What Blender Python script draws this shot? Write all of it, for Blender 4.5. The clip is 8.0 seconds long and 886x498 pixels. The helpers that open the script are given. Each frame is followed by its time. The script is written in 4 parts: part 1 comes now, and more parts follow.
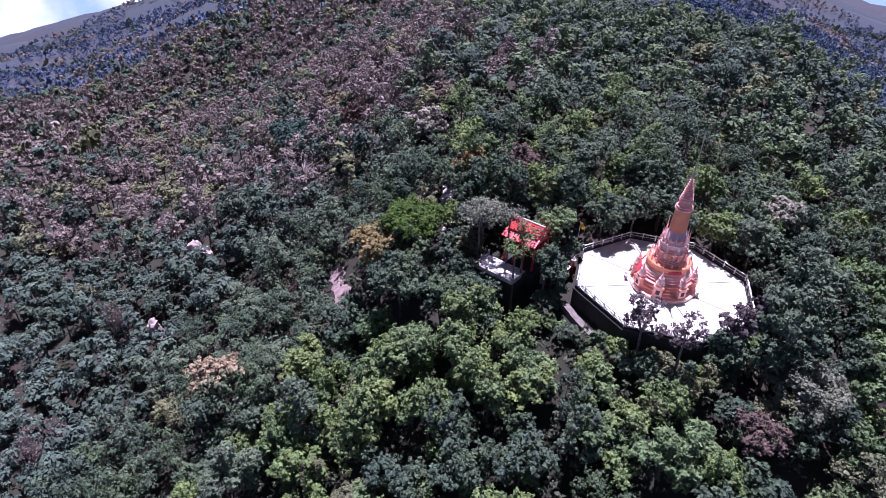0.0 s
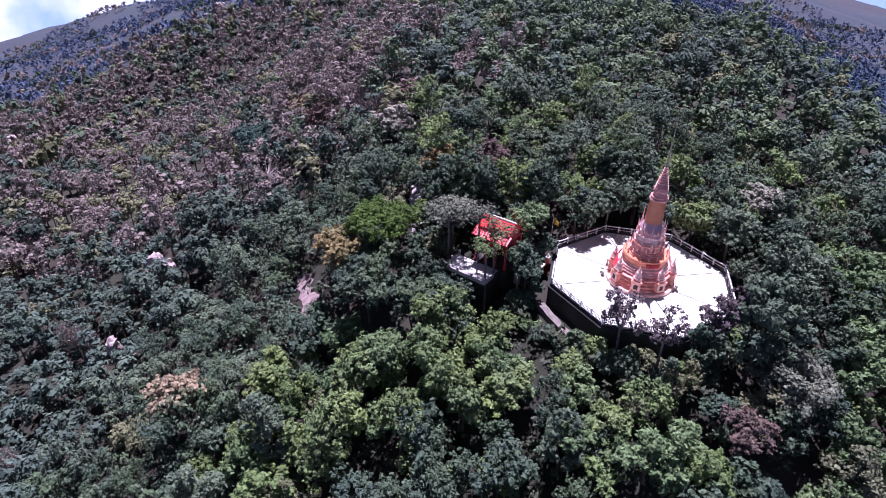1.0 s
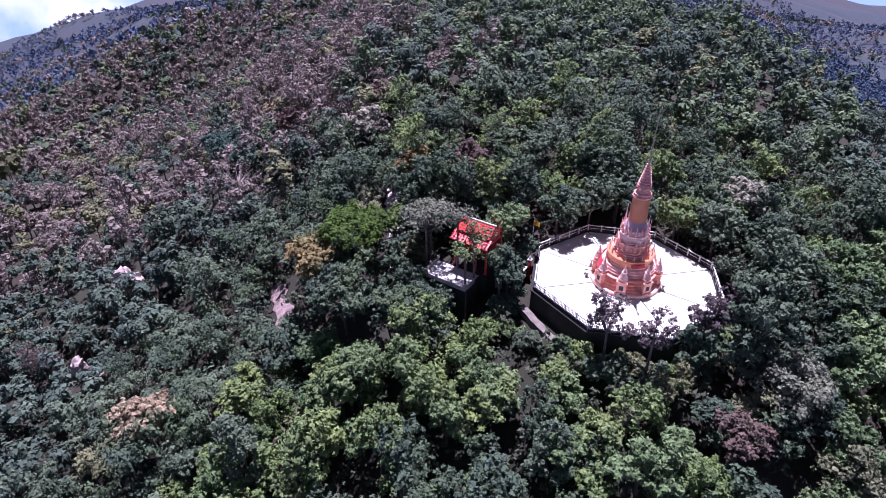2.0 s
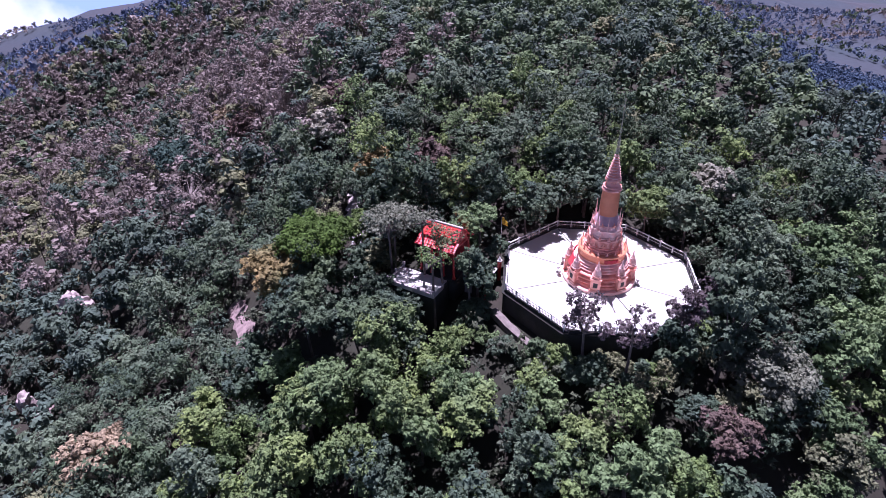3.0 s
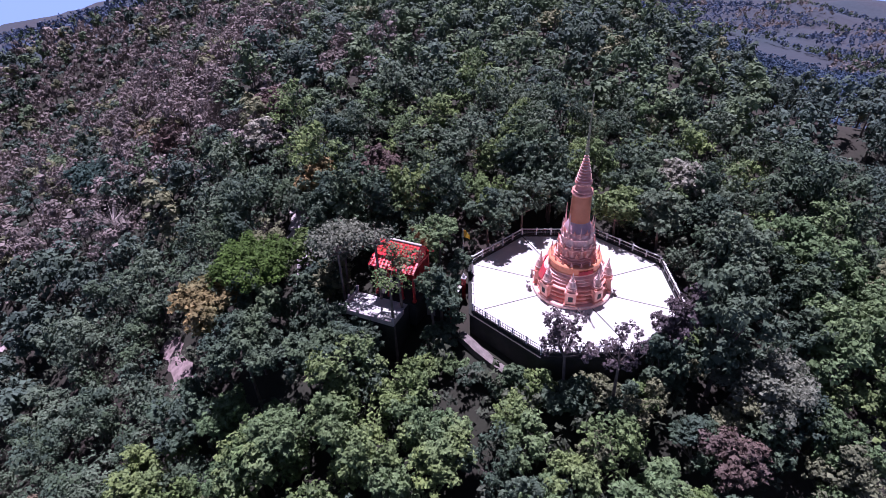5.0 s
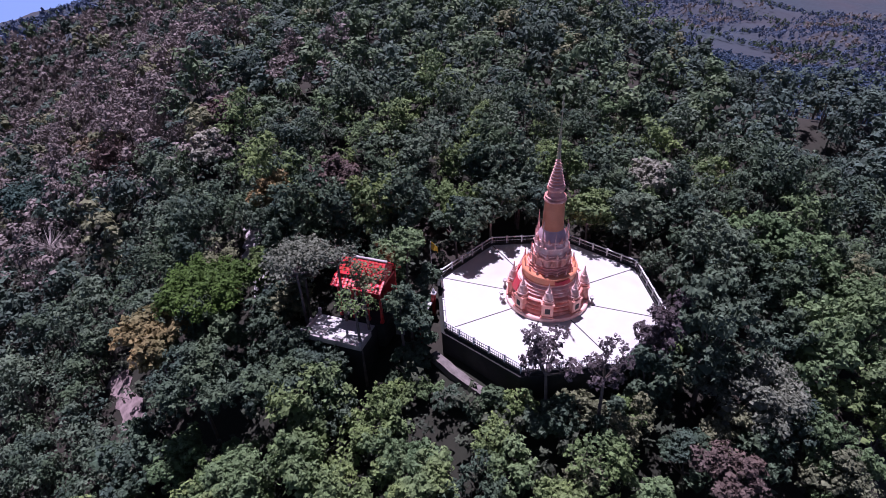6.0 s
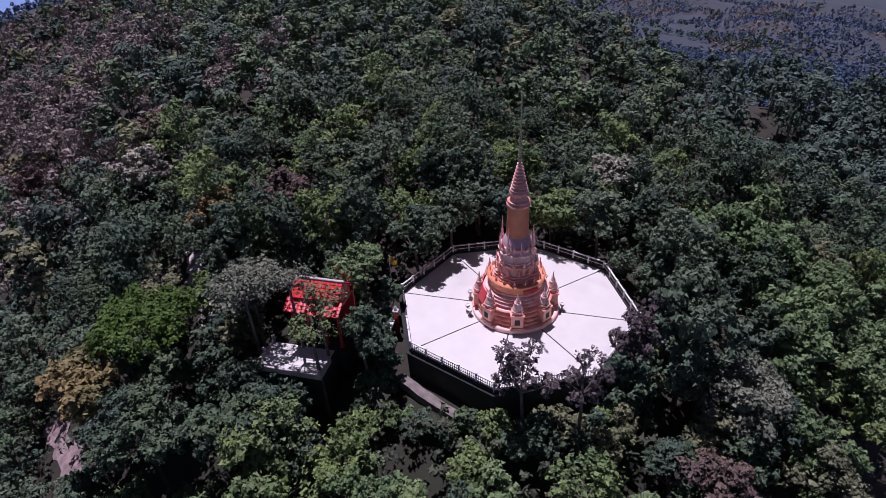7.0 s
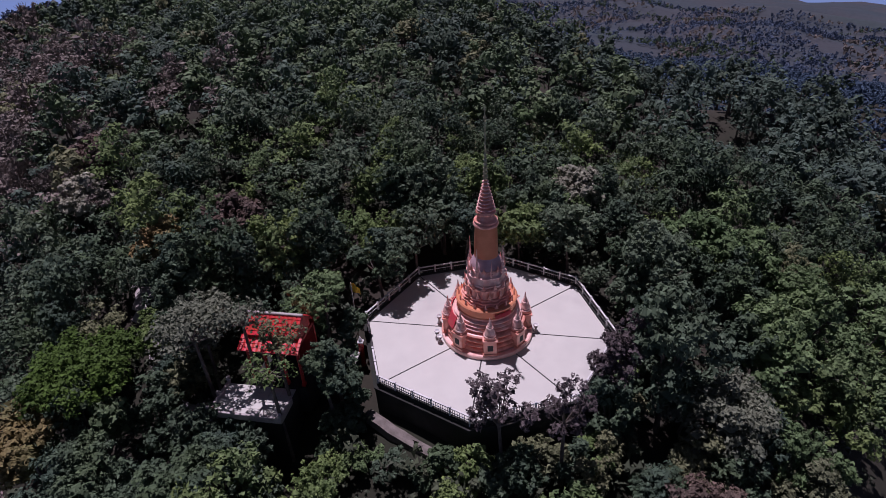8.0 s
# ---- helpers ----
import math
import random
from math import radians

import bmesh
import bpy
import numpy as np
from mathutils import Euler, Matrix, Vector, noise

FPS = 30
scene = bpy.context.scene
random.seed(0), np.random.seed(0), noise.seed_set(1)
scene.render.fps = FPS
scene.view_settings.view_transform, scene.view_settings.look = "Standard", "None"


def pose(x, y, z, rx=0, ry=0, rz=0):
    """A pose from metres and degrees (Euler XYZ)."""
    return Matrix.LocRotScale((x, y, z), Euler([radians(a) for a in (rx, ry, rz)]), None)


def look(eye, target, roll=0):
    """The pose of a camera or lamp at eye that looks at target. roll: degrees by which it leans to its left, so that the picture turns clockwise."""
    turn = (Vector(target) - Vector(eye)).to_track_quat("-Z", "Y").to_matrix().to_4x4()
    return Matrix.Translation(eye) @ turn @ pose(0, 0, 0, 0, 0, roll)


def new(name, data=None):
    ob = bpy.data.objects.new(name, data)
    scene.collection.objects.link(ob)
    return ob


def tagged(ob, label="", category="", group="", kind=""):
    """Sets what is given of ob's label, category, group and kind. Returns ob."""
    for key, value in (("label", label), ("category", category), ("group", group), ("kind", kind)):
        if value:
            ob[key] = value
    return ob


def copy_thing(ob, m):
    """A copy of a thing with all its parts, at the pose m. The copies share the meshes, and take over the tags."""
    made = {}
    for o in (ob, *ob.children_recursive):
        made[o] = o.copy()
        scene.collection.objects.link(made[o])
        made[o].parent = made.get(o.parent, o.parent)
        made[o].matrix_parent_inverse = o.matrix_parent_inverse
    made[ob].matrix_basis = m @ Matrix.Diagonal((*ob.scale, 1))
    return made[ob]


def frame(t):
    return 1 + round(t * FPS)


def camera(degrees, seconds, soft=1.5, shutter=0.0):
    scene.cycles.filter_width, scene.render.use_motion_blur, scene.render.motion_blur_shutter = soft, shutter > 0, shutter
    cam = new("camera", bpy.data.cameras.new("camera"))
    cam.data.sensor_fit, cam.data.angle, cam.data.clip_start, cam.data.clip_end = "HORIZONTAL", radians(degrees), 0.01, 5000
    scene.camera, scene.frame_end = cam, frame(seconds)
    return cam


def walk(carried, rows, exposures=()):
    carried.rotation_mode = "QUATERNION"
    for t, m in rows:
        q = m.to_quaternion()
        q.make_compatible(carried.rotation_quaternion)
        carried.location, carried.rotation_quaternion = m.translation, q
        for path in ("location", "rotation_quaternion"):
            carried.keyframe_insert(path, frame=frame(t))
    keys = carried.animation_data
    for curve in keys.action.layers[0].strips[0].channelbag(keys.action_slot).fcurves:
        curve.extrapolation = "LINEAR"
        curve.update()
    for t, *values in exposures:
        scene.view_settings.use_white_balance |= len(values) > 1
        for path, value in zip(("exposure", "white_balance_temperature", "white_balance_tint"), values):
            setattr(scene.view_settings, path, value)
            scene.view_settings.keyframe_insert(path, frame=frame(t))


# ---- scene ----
cam = camera(73.5, 8.0, soft=0.7)
PATH = [
    (0, (17.01, -70.43, 46.77), (-8.84, -37.34, 19.63), 2.55),
    (0.5, (16.61, -68.52, 45.48), (-8.84, -34.98, 18.51), 2.51),
    (1, (16.45, -66.93, 44.53), (-8.23, -32.75, 17.65), 1.47),
    (1.5, (15.86, -65.59, 43.89), (-8.28, -30.95, 17.10), 1.21),
    (3, (13.72, -60.92, 41.83), (-7.61, -24.50, 15.03), -0.67),
    (3.5, (12.80, -59.57, 41.29), (-6.86, -22.21, 14.49), -0.93),
    (4, (12.05, -58.19, 40.76), (-6.48, -20.29, 13.92), -1.39),
    (4.5, (10.86, -56.65, 40.06), (-7.53, -18.63, 13.30), -1.26),
    (6, (7.56, -51.41, 38.38), (-7.28, -11.77, 11.76), -1.62),
    (6.5, (6.76, -49.63, 37.84), (-6.36, -9.38, 11.23), -1.92),
    (7, (6.17, -47.88, 37.39), (-5.31, -7.17, 10.73), -2.59),
    (7.5, (5.95, -46.30, 37.13), (-4.23, -4.88, 11.03), -3.48),
    (8, (5.32, -44.58, 36.71), (-3.31, -2.78, 10.67), -3.07),
]
EXPOSURES = [(0, 0.86, 5430, 47), (3, 0.88, 5430, 48), (4.5, 0.72, 5440, 48), (6, 0.22, 5480, 47), (7, -0.14, 5640, 42), (8, -0.60, 5800, 40)]
walk(cam, [(t, look(e, a, r)) for t, e, a, r in PATH], EXPOSURES)

# ---- daylight: a high sun beyond the hill top ----
SUN_FROM = Vector((-0.17, 0.27, 0.95)).normalized()
world = bpy.data.worlds.new("world")
scene.world = world
world.use_nodes = True
wn, wl = world.node_tree.nodes, world.node_tree.links
wn.clear()
w_out = wn.new("ShaderNodeOutputWorld")
w_bg = wn.new("ShaderNodeBackground")
w_bg.inputs["Strength"].default_value = 0.032
w_sky = wn.new("ShaderNodeTexSky")
w_sky.sky_type, w_sky.sun_disc = "NISHITA", False
w_sky.sun_elevation = math.asin(SUN_FROM.z)
w_sky.air_density, w_sky.dust_density = 0.4, 0.3
w_sky.sun_rotation = math.atan2(SUN_FROM.x, SUN_FROM.y)
w_co = wn.new("ShaderNodeTexCoord")
w_sep = wn.new("ShaderNodeSeparateXYZ")
w_max = wn.new("ShaderNodeMath")
w_max.operation, w_max.inputs[1].default_value = "MAXIMUM", 0.04
w_com = wn.new("ShaderNodeCombineXYZ")
w_cloud = wn.new("ShaderNodeTexNoise")
w_cloud.inputs["Scale"].default_value, w_cloud.inputs["Detail"].default_value = 5.0, 6.0
w_ramp = wn.new("ShaderNodeValToRGB")
w_ramp.color_ramp.elements[0].position, w_ramp.color_ramp.elements[1].position = 0.50, 0.66
w_mix = wn.new("ShaderNodeMix")
w_mix.data_type = "RGBA"
w_mix.inputs[7].default_value = (4.0, 4.3, 4.6, 1)
wl.new(w_co.outputs["Generated"], w_sep.inputs[0])
wl.new(w_sep.outputs["X"], w_com.inputs["X"])
wl.new(w_sep.outputs["Y"], w_com.inputs["Y"])
wl.new(w_sep.outputs["Z"], w_max.inputs[0])
wl.new(w_max.outputs[0], w_com.inputs["Z"])
wl.new(w_com.outputs[0], w_sky.inputs["Vector"])
wl.new(w_co.outputs["Generated"], w_cloud.inputs["Vector"])
wl.new(w_cloud.outputs["Fac"], w_ramp.inputs[0])
wl.new(w_ramp.outputs[0], w_mix.inputs[0])
wl.new(w_sky.outputs[0], w_mix.inputs[6])
# bright white haze that thickens towards and below the horizon
w_low = wn.new("ShaderNodeMapRange")
w_low.inputs["From Min"].default_value, w_low.inputs["From Max"].default_value = 0.0, -0.07
w_haze = wn.new("ShaderNodeMix")
w_haze.data_type = "RGBA"
w_hazy = wn.new("ShaderNodeMix")
w_hazy.data_type = "RGBA"
w_haze.inputs[6].default_value, w_haze.inputs[7].default_value = (8.0, 12.0, 20.0, 1), (24.0, 25.0, 27.0, 1)
wl.new(w_sep.outputs["Z"], w_low.inputs["Value"])
wl.new(w_ramp.outputs[0], w_haze.inputs[0])
wl.new(w_low.outputs[0], w_hazy.inputs[0])
wl.new(w_mix.outputs[2], w_hazy.inputs[6])
wl.new(w_haze.outputs[2], w_hazy.inputs[7])
wl.new(w_hazy.outputs[2], w_bg.inputs["Color"])
wl.new(w_bg.outputs[0], w_out.inputs[0])

sun = new("sun", bpy.data.lights.new("sun", "SUN"))
sun.data.energy, sun.data.angle, sun.data.color = 5.0, radians(0.55), (1.0, 0.95, 0.88)
sun.matrix_world = look(SUN_FROM * 200, (0, 0, 0))


# ---- materials ----
def material(name, colour, rough=0.8, metal=0.0, second=None, scale=3.0, fine=40.0, bump=0.3, spread=0.12, stain=None, island=0.0, thing=0.0, spec=0.4):
    """A painted, stone or leaf surface: colour and second colour mixed by coarse noise, fine grain, stains, bump, and shifts by piece or by thing."""
    m = bpy.data.materials.new(name)
    m.use_nodes = True
    n, l = m.node_tree.nodes, m.node_tree.links
    n.clear()
    out = n.new("ShaderNodeOutputMaterial")
    bsdf = n.new("ShaderNodeBsdfPrincipled")
    bsdf.inputs["Roughness"].default_value, bsdf.inputs["Metallic"].default_value = rough, metal
    bsdf.inputs["Specular IOR Level"].default_value = spec
    geo = n.new("ShaderNodeNewGeometry")

    def noise_at(sc, detail=4.0):
        t = n.new("ShaderNodeTexNoise")
        t.inputs["Scale"].default_value, t.inputs["Detail"].default_value = sc, detail
        l.new(geo.outputs["Position"], t.inputs["Vector"])
        return t

    def mixed(fac, a, b):
        x = n.new("ShaderNodeMix")
        x.data_type = "RGBA"
        l.new(fac, x.inputs[0])
        for value, socket in ((a, x.inputs[6]), (b, x.inputs[7])):
            if isinstance(value, tuple):
                socket.default_value = (*value, 1)
            else:
                l.new(value, socket)
        return x.outputs[2]

    def ramp(fac, lo, hi):
        r = n.new("ShaderNodeMapRange")
        r.inputs["From Min"].default_value, r.inputs["From Max"].default_value = lo, hi
        l.new(fac, r.inputs["Value"])
        return r.outputs[0]

    coarse = noise_at(scale)
    grain = noise_at(fine, 3.0)
    second = second or tuple(c * (1 - 2.5 * spread) for c in colour)
    col = mixed(ramp(coarse.outputs["Fac"], 0.35, 0.65), colour, second)
    if stain:
        st = noise_at(scale * 0.37, 8.0)
        col = mixed(ramp(st.outputs["Fac"], 0.56, 0.72), col, stain)
    hsv = n.new("ShaderNodeHueSaturation")
    l.new(col, hsv.inputs["Color"])
    value = n.new("ShaderNodeMath")
    value.operation = "MULTIPLY_ADD"
    l.new(grain.outputs["Fac"], value.inputs[0])
    value.inputs[1].default_value, value.inputs[2].default_value = spread * 2, 1 - spread
    total = value.outputs[0]
    if island:
        isl = n.new("ShaderNodeMath")
        isl.operation = "MULTIPLY_ADD"
        l.new(geo.outputs["Random Per Island"], isl.inputs[0])
        isl.inputs[1].default_value = island
        l.new(total, isl.inputs[2])
        total = isl.outputs[0]
    if thing:
        info = n.new("ShaderNodeObjectInfo")
        th = n.new("ShaderNodeMath")
        th.operation = "MULTIPLY_ADD"
        l.new(info.outputs["Random"], th.inputs[0])
        th.inputs[1].default_value = thing
        l.new(total, th.inputs[2])
        total = th.outputs[0]
        hue = n.new("ShaderNodeMath")
        hue.operation = "MULTIPLY_ADD"
        l.new(info.outputs["Random"], hue.inputs[0])
        hue.inputs[1].default_value, hue.inputs[2].default_value = -0.05 * thing, 0.5 + 0.025 * thing
        l.new(hue.outputs[0], hsv.inputs["Hue"])
    l.new(total, hsv.inputs["Value"])
    l.new(hsv.outputs[0], bsdf.inputs["Base Color"])
    if bump:
        b = n.new("ShaderNodeBump")
        b.inputs["Strength"].default_value, b.inputs["Distance"].default_value = bump, 0.03
        l.new(grain.outputs["Fac"], b.inputs["Height"])
        l.new(b.outputs[0], bsdf.inputs["Normal"])
    l.new(bsdf.outputs[0], out.inputs[0])
    return m


def leaves(name, a, b):
    a, b = [tuple(v * k for v, k in zip(c, (0.97, 0.70, 0.97) if c[1] > c[0] else (0.72, 0.68, 0.80))) for c in (a, b)]
    a, b = [tuple(v * 1.36 for v in c) for c in (a, b)]
    return material(name, a, 0.62, second=b, scale=0.16, fine=1.7, bump=0, spread=0.5, island=1.0, thing=0.35, spec=0.10)


LEAF = {
    "dark": leaves("dark_green_leaves", (0.040, 0.082, 0.030), (0.028, 0.060, 0.032)),
    "mid": leaves("green_leaves", (0.076, 0.146, 0.034), (0.052, 0.108, 0.034)),
    "blue": leaves("blue_green_leaves", (0.052, 0.100, 0.044), (0.038, 0.076, 0.036)),
    "yellow": leaves("yellow_green_leaves", (0.064, 0.132, 0.040), (0.048, 0.104, 0.034)),
    "olive": leaves("olive_brown_leaves", (0.084, 0.124, 0.046), (0.066, 0.100, 0.042)),
    # undergrowth leaves, with the shade of the tree gaps put into their colour
    "under": leaves("shade_darkened_low_leaves", (0.036, 0.060, 0.026), (0.026, 0.044, 0.022)),
    "dry": leaves("dry_mauve_twigs", (0.160, 0.142, 0.106), (0.110, 0.102, 0.076)),
    "tan": leaves("dry_tan_leaves", (0.230, 0.194, 0.106), (0.150, 0.126, 0.070)),
    "dome": leaves("fresh_grass_green_leaves", (0.032, 0.082, 0.011), (0.024, 0.062, 0.010)),
    "gold": leaves("ochre_flowering_leaves", (0.205, 0.152, 0.058), (0.105, 0.104, 0.040)),
    "purple": leaves("dusky_purple_leaves", (0.070, 0.062, 0.056), (0.052, 0.058, 0.042)),
    # far leaves: atmospheric haze is painted in as a blue tint
    "plain": leaves("haze_blue_plantation_leaves", (0.046, 0.084, 0.094), (0.036, 0.068, 0.078)),
    "valley": leaves("haze_blue_valley_leaves", (0.034, 0.080, 0.082), (0.026, 0.062, 0.068)),
    # dark, mid and blue again, with the blue of distance haze mixed in
    "far_dark": leaves("haze_tinted_dark_ridge_leaves", (0.035, 0.070, 0.034), (0.026, 0.053, 0.032)),
    "far_mid": leaves("haze_tinted_green_ridge_leaves", (0.058, 0.114, 0.040), (0.042, 0.088, 0.037)),
    "far_blue": leaves("haze_tinted_dull_ridge_leaves", (0.043, 0.086, 0.045), (0.031, 0.065, 0.039)),
    "teal": leaves("deep_teal_leaves", (0.027, 0.066, 0.037), (0.021, 0.052, 0.031)),
    "brown": leaves("russet_brown_leaves", (0.098, 0.072, 0.050), (0.070, 0.056, 0.042)),
    "grey": leaves("dusty_grey_green_leaves", (0.080, 0.122, 0.062), (0.060, 0.094, 0.048)),
    "silver": leaves("silvery_leaves", (0.190, 0.250, 0.140), (0.110, 0.155, 0.085)),
}
BARK = material("grey_brown_bark", (0.17, 0.14, 0.12), 0.9, second=(0.10, 0.08, 0.07), scale=2.0, fine=14.0, bump=0.6)
PALE_BARK = material("pale_bare_bark", (0.42, 0.37, 0.34), 0.9, second=(0.28, 0.24, 0.22), scale=2.0, fine=14.0, bump=0.6)
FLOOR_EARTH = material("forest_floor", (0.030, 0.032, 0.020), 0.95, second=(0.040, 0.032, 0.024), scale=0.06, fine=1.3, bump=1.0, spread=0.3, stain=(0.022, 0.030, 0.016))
# plain ground, its colour shifted to blue-grey to stand for distant haze
PLAIN = material("haze_blue_plain_ground", (0.040, 0.056, 0.070), 0.95, second=(0.054, 0.056, 0.066), scale=0.007, fine=0.16, bump=1.0, spread=0.3, stain=(0.036, 0.056, 0.056))
ROCK = material("pale_pinkish_rock", (0.54, 0.45, 0.43), 0.9, second=(0.38, 0.30, 0.29), scale=0.5, fine=3.0, bump=0.8, spread=0.25, stain=(0.20, 0.16, 0.15))
PATH_EARTH = material("pinkish_bare_earth", (0.37, 0.275, 0.262), 0.95, second=(0.20, 0.15, 0.14), scale=1.5, fine=6.0, bump=0.9, spread=0.3, stain=(0.13, 0.11, 0.09))
PALE_STONE = material("pale_weathered_concrete", (0.55, 0.50, 0.49), 0.9, second=(0.40, 0.35, 0.34), scale=0.9, fine=12.0, bump=0.5, stain=(0.25, 0.22, 0.21))
WHITE_TILE = material("white_floor_tile", (0.63, 0.615, 0.565), 0.5, second=(0.585, 0.57, 0.525), scale=0.35, fine=20.0, bump=0.05, spread=0.03, stain=(0.49, 0.475, 0.445))
WHITE_PAINT = material("white_railing_paint", (0.78, 0.76, 0.76), 0.55, second=(0.62, 0.60, 0.60), scale=1.4, fine=25.0, bump=0.15, spread=0.06, stain=(0.42, 0.40, 0.39))
WALK_STONE = material("rough_brown_grey_concrete", (0.23, 0.195, 0.18), 0.95, second=(0.15, 0.13, 0.115), scale=1.6, fine=10.0, bump=0.8, spread=0.2, stain=(0.12, 0.11, 0.095))
DARK_JOINT_NICHE = material("drain_joint_and_niche_shade", (0.07, 0.065, 0.065), 0.9, scale=1.5, bump=0.3)
DARK_METAL = material("dark_bronze_paint", (0.10, 0.09, 0.09), 0.5, second=(0.06, 0.055, 0.055), scale=2.0, fine=25.0, bump=0.15)
# concrete of walls, kerbs and bases; its near-black colour includes their shade
DARK_WALL = material("shade_darkened_concrete", (0.036, 0.035, 0.034), 0.95, second=(0.022, 0.026, 0.020), scale=0.6, fine=9.0, bump=0.7, stain=(0.06, 0.055, 0.05))
COPPER = material("salmon_gold_paint", (0.95, 0.50, 0.42), 0.32, 0.0, second=(0.80, 0.31, 0.23), scale=1.2, fine=18.0, bump=0.15, spread=0.12, stain=(0.48, 0.20, 0.15), spec=0.5)
COPPER_PALE = material("pale_rose_gold_paint", (0.96, 0.68, 0.63), 0.30, 0.0, second=(0.88, 0.47, 0.41), scale=1.5, fine=18.0, bump=0.15, spread=0.12, stain=(0.55, 0.26, 0.20), spec=0.5)
COPPER_DEEP = material("deep_copper_paint", (0.84, 0.34, 0.19), 0.30, 0.15, second=(0.70, 0.25, 0.13), scale=0.8, fine=18.0, bump=0.1, spread=0.12, spec=0.5)
LAVENDER = material("lavender_glazed_band", (0.60, 0.42, 0.46), 0.35, second=(0.52, 0.33, 0.36), scale=1.5, fine=18.0, bump=0.1)
GOLD = material("weathered_gilt_metal", (0.52, 0.47, 0.28), 0.45, 0.3, second=(0.30, 0.32, 0.22), scale=2.0, fine=20.0, bump=0.1)
RED_ROOF = material("red_glazed_roof_tile", (0.68, 0.030, 0.030), 0.4, second=(0.52, 0.030, 0.030), scale=1.2, fine=18.0, bump=0.2, spread=0.12, thing=0.25)
RED_PAINT = material("red_painted_timber", (0.50, 0.035, 0.030), 0.5, scale=1.4, fine=20.0, bump=0.2)
RED_CLOTH = material("red_cloth_sash", (0.72, 0.06, 0.09), 0.75, second=(0.62, 0.10, 0.10), scale=2.0, fine=30.0, bump=0.2)
YELLOW_CLOTH = material("yellow_cloth", (0.80, 0.50, 0.03), 0.8, second=(0.70, 0.38, 0.03), scale=3.0, fine=30.0, bump=0.1)


# ---- mesh helpers ----
def mesh_of(name, verts, faces, mat, smooth=False):
    me = bpy.data.meshes.new(name)
    me.from_pydata([tuple(v) for v in verts], [], [tuple(q) for q in faces])
    me.materials.append(mat)
    if smooth:
        me.polygons.foreach_set("use_smooth", [True] * len(me.polygons))
    me.update()
    return me


def quads_mesh(name, verts, mat, corners=4):
    """A mesh of loose faces with that many corners each, from one array of places."""
    verts = np.asarray(verts, dtype=np.float32).reshape(-1, 3)
    me = bpy.data.meshes.new(name)
    count = len(verts) // corners
    me.vertices.add(len(verts))
    me.vertices.foreach_set("co", verts.ravel())
    me.loops.add(len(verts))
    me.loops.foreach_set("vertex_index", np.arange(len(verts), dtype=np.int32))
    me.polygons.add(count)
    me.polygons.foreach_set("loop_start", np.arange(0, len(verts), corners, dtype=np.int32))
    me.update(calc_edges=True)
    me.materials.append(mat)
    return me


def part(name, bm, mat, parent, label=""):
    me = bpy.data.meshes.new(name)
    bmesh.ops.recalc_face_normals(bm, faces=bm.faces)
    bm.to_mesh(me)
    bm.free()
    me.materials.append(mat)
    ob = new(name, me)
    ob.parent = parent
    return tagged(ob, label)


def piece(name, me, parent, m=None, label=""):
    ob = new(name, me)
    ob.parent = parent
    if m is not None:
        ob.matrix_basis = m
    return tagged(ob, label)


def box_bm(x0, x1, y0, y1, z0, z1, bevel=0.0, bm=None):
    bm = bm or bmesh.new()
    made = bmesh.ops.create_cube(bm, size=1.0)["verts"]
    for v in made:
        v.co = Vector(((x0 + x1) / 2 + v.co.x * (x1 - x0), (y0 + y1) / 2 + v.co.y * (y1 - y0), (z0 + z1) / 2 + v.co.z * (z1 - z0)))
    if bevel:
        edges = list({e for v in made for e in v.link_edges})
        bmesh.ops.bevel(bm, geom=edges, offset=bevel, segments=1, affect="EDGES")
    return bm


def lathe_bm(profile, sides=48, facets=None, bm=None):
    """A turned body from (radius, height) pairs, closed at both ends; facets pushes every n-th edge in, for a redented plan."""
    bm = bm or bmesh.new()
    rings = []
    for r, z in profile:
        ring = []
        for k in range(sides):
            a = 2 * math.pi * k / sides
            rr = r
            if facets:
                rr = r * facets(a)
            ring.append(bm.verts.new((rr * math.cos(a), rr * math.sin(a), z)))
        rings.append(ring)
    for lo, hi in zip(rings, rings[1:]):
        for k in range(sides):
            bm.faces.new((lo[k], lo[(k + 1) % sides], hi[(k + 1) % sides], hi[k]))
    bm.faces.new(list(reversed(rings[0])))
    bm.faces.new(rings[-1])
    return bm


def tube(points, radii, sides=6):
    """Faces of a bent, tapering branch as quads: an array of (n, 4, 3)."""
    points = [np.array(p, float) for p in points]
    rings = []
    for i, p in enumerate(points):
        d = points[min(i + 1, len(points) - 1)] - points[max(i - 1, 0)]
        d = d / (np.linalg.norm(d) + 1e-9)
        side = np.cross(d, (0.31, 0.95, 0.05))
        side /= np.linalg.norm(side) + 1e-9
        up = np.cross(d, side)
        a = np.arange(sides) * 2 * math.pi / sides
        rings.append(p + radii[i] * (np.cos(a)[:, None] * side + np.sin(a)[:, None] * up))
    out = []
    for lo, hi in zip(rings, rings[1:]):
        nxt = np.roll(np.arange(sides), -1)
        out.append(np.stack([lo, lo[nxt], hi[nxt], hi], 1))
    return np.concatenate(out)


def empty(name, m, label="", category="", group="", kind=""):
    ob = new(name)
    ob.empty_display_size = 0.5
    ob.matrix_basis = m
    return tagged(ob, label, category, group, kind)


# ---- the lie of the land ----
RIDGE = np.array((-0.741, 0.671))
CROSS = np.array((0.671, 0.741))


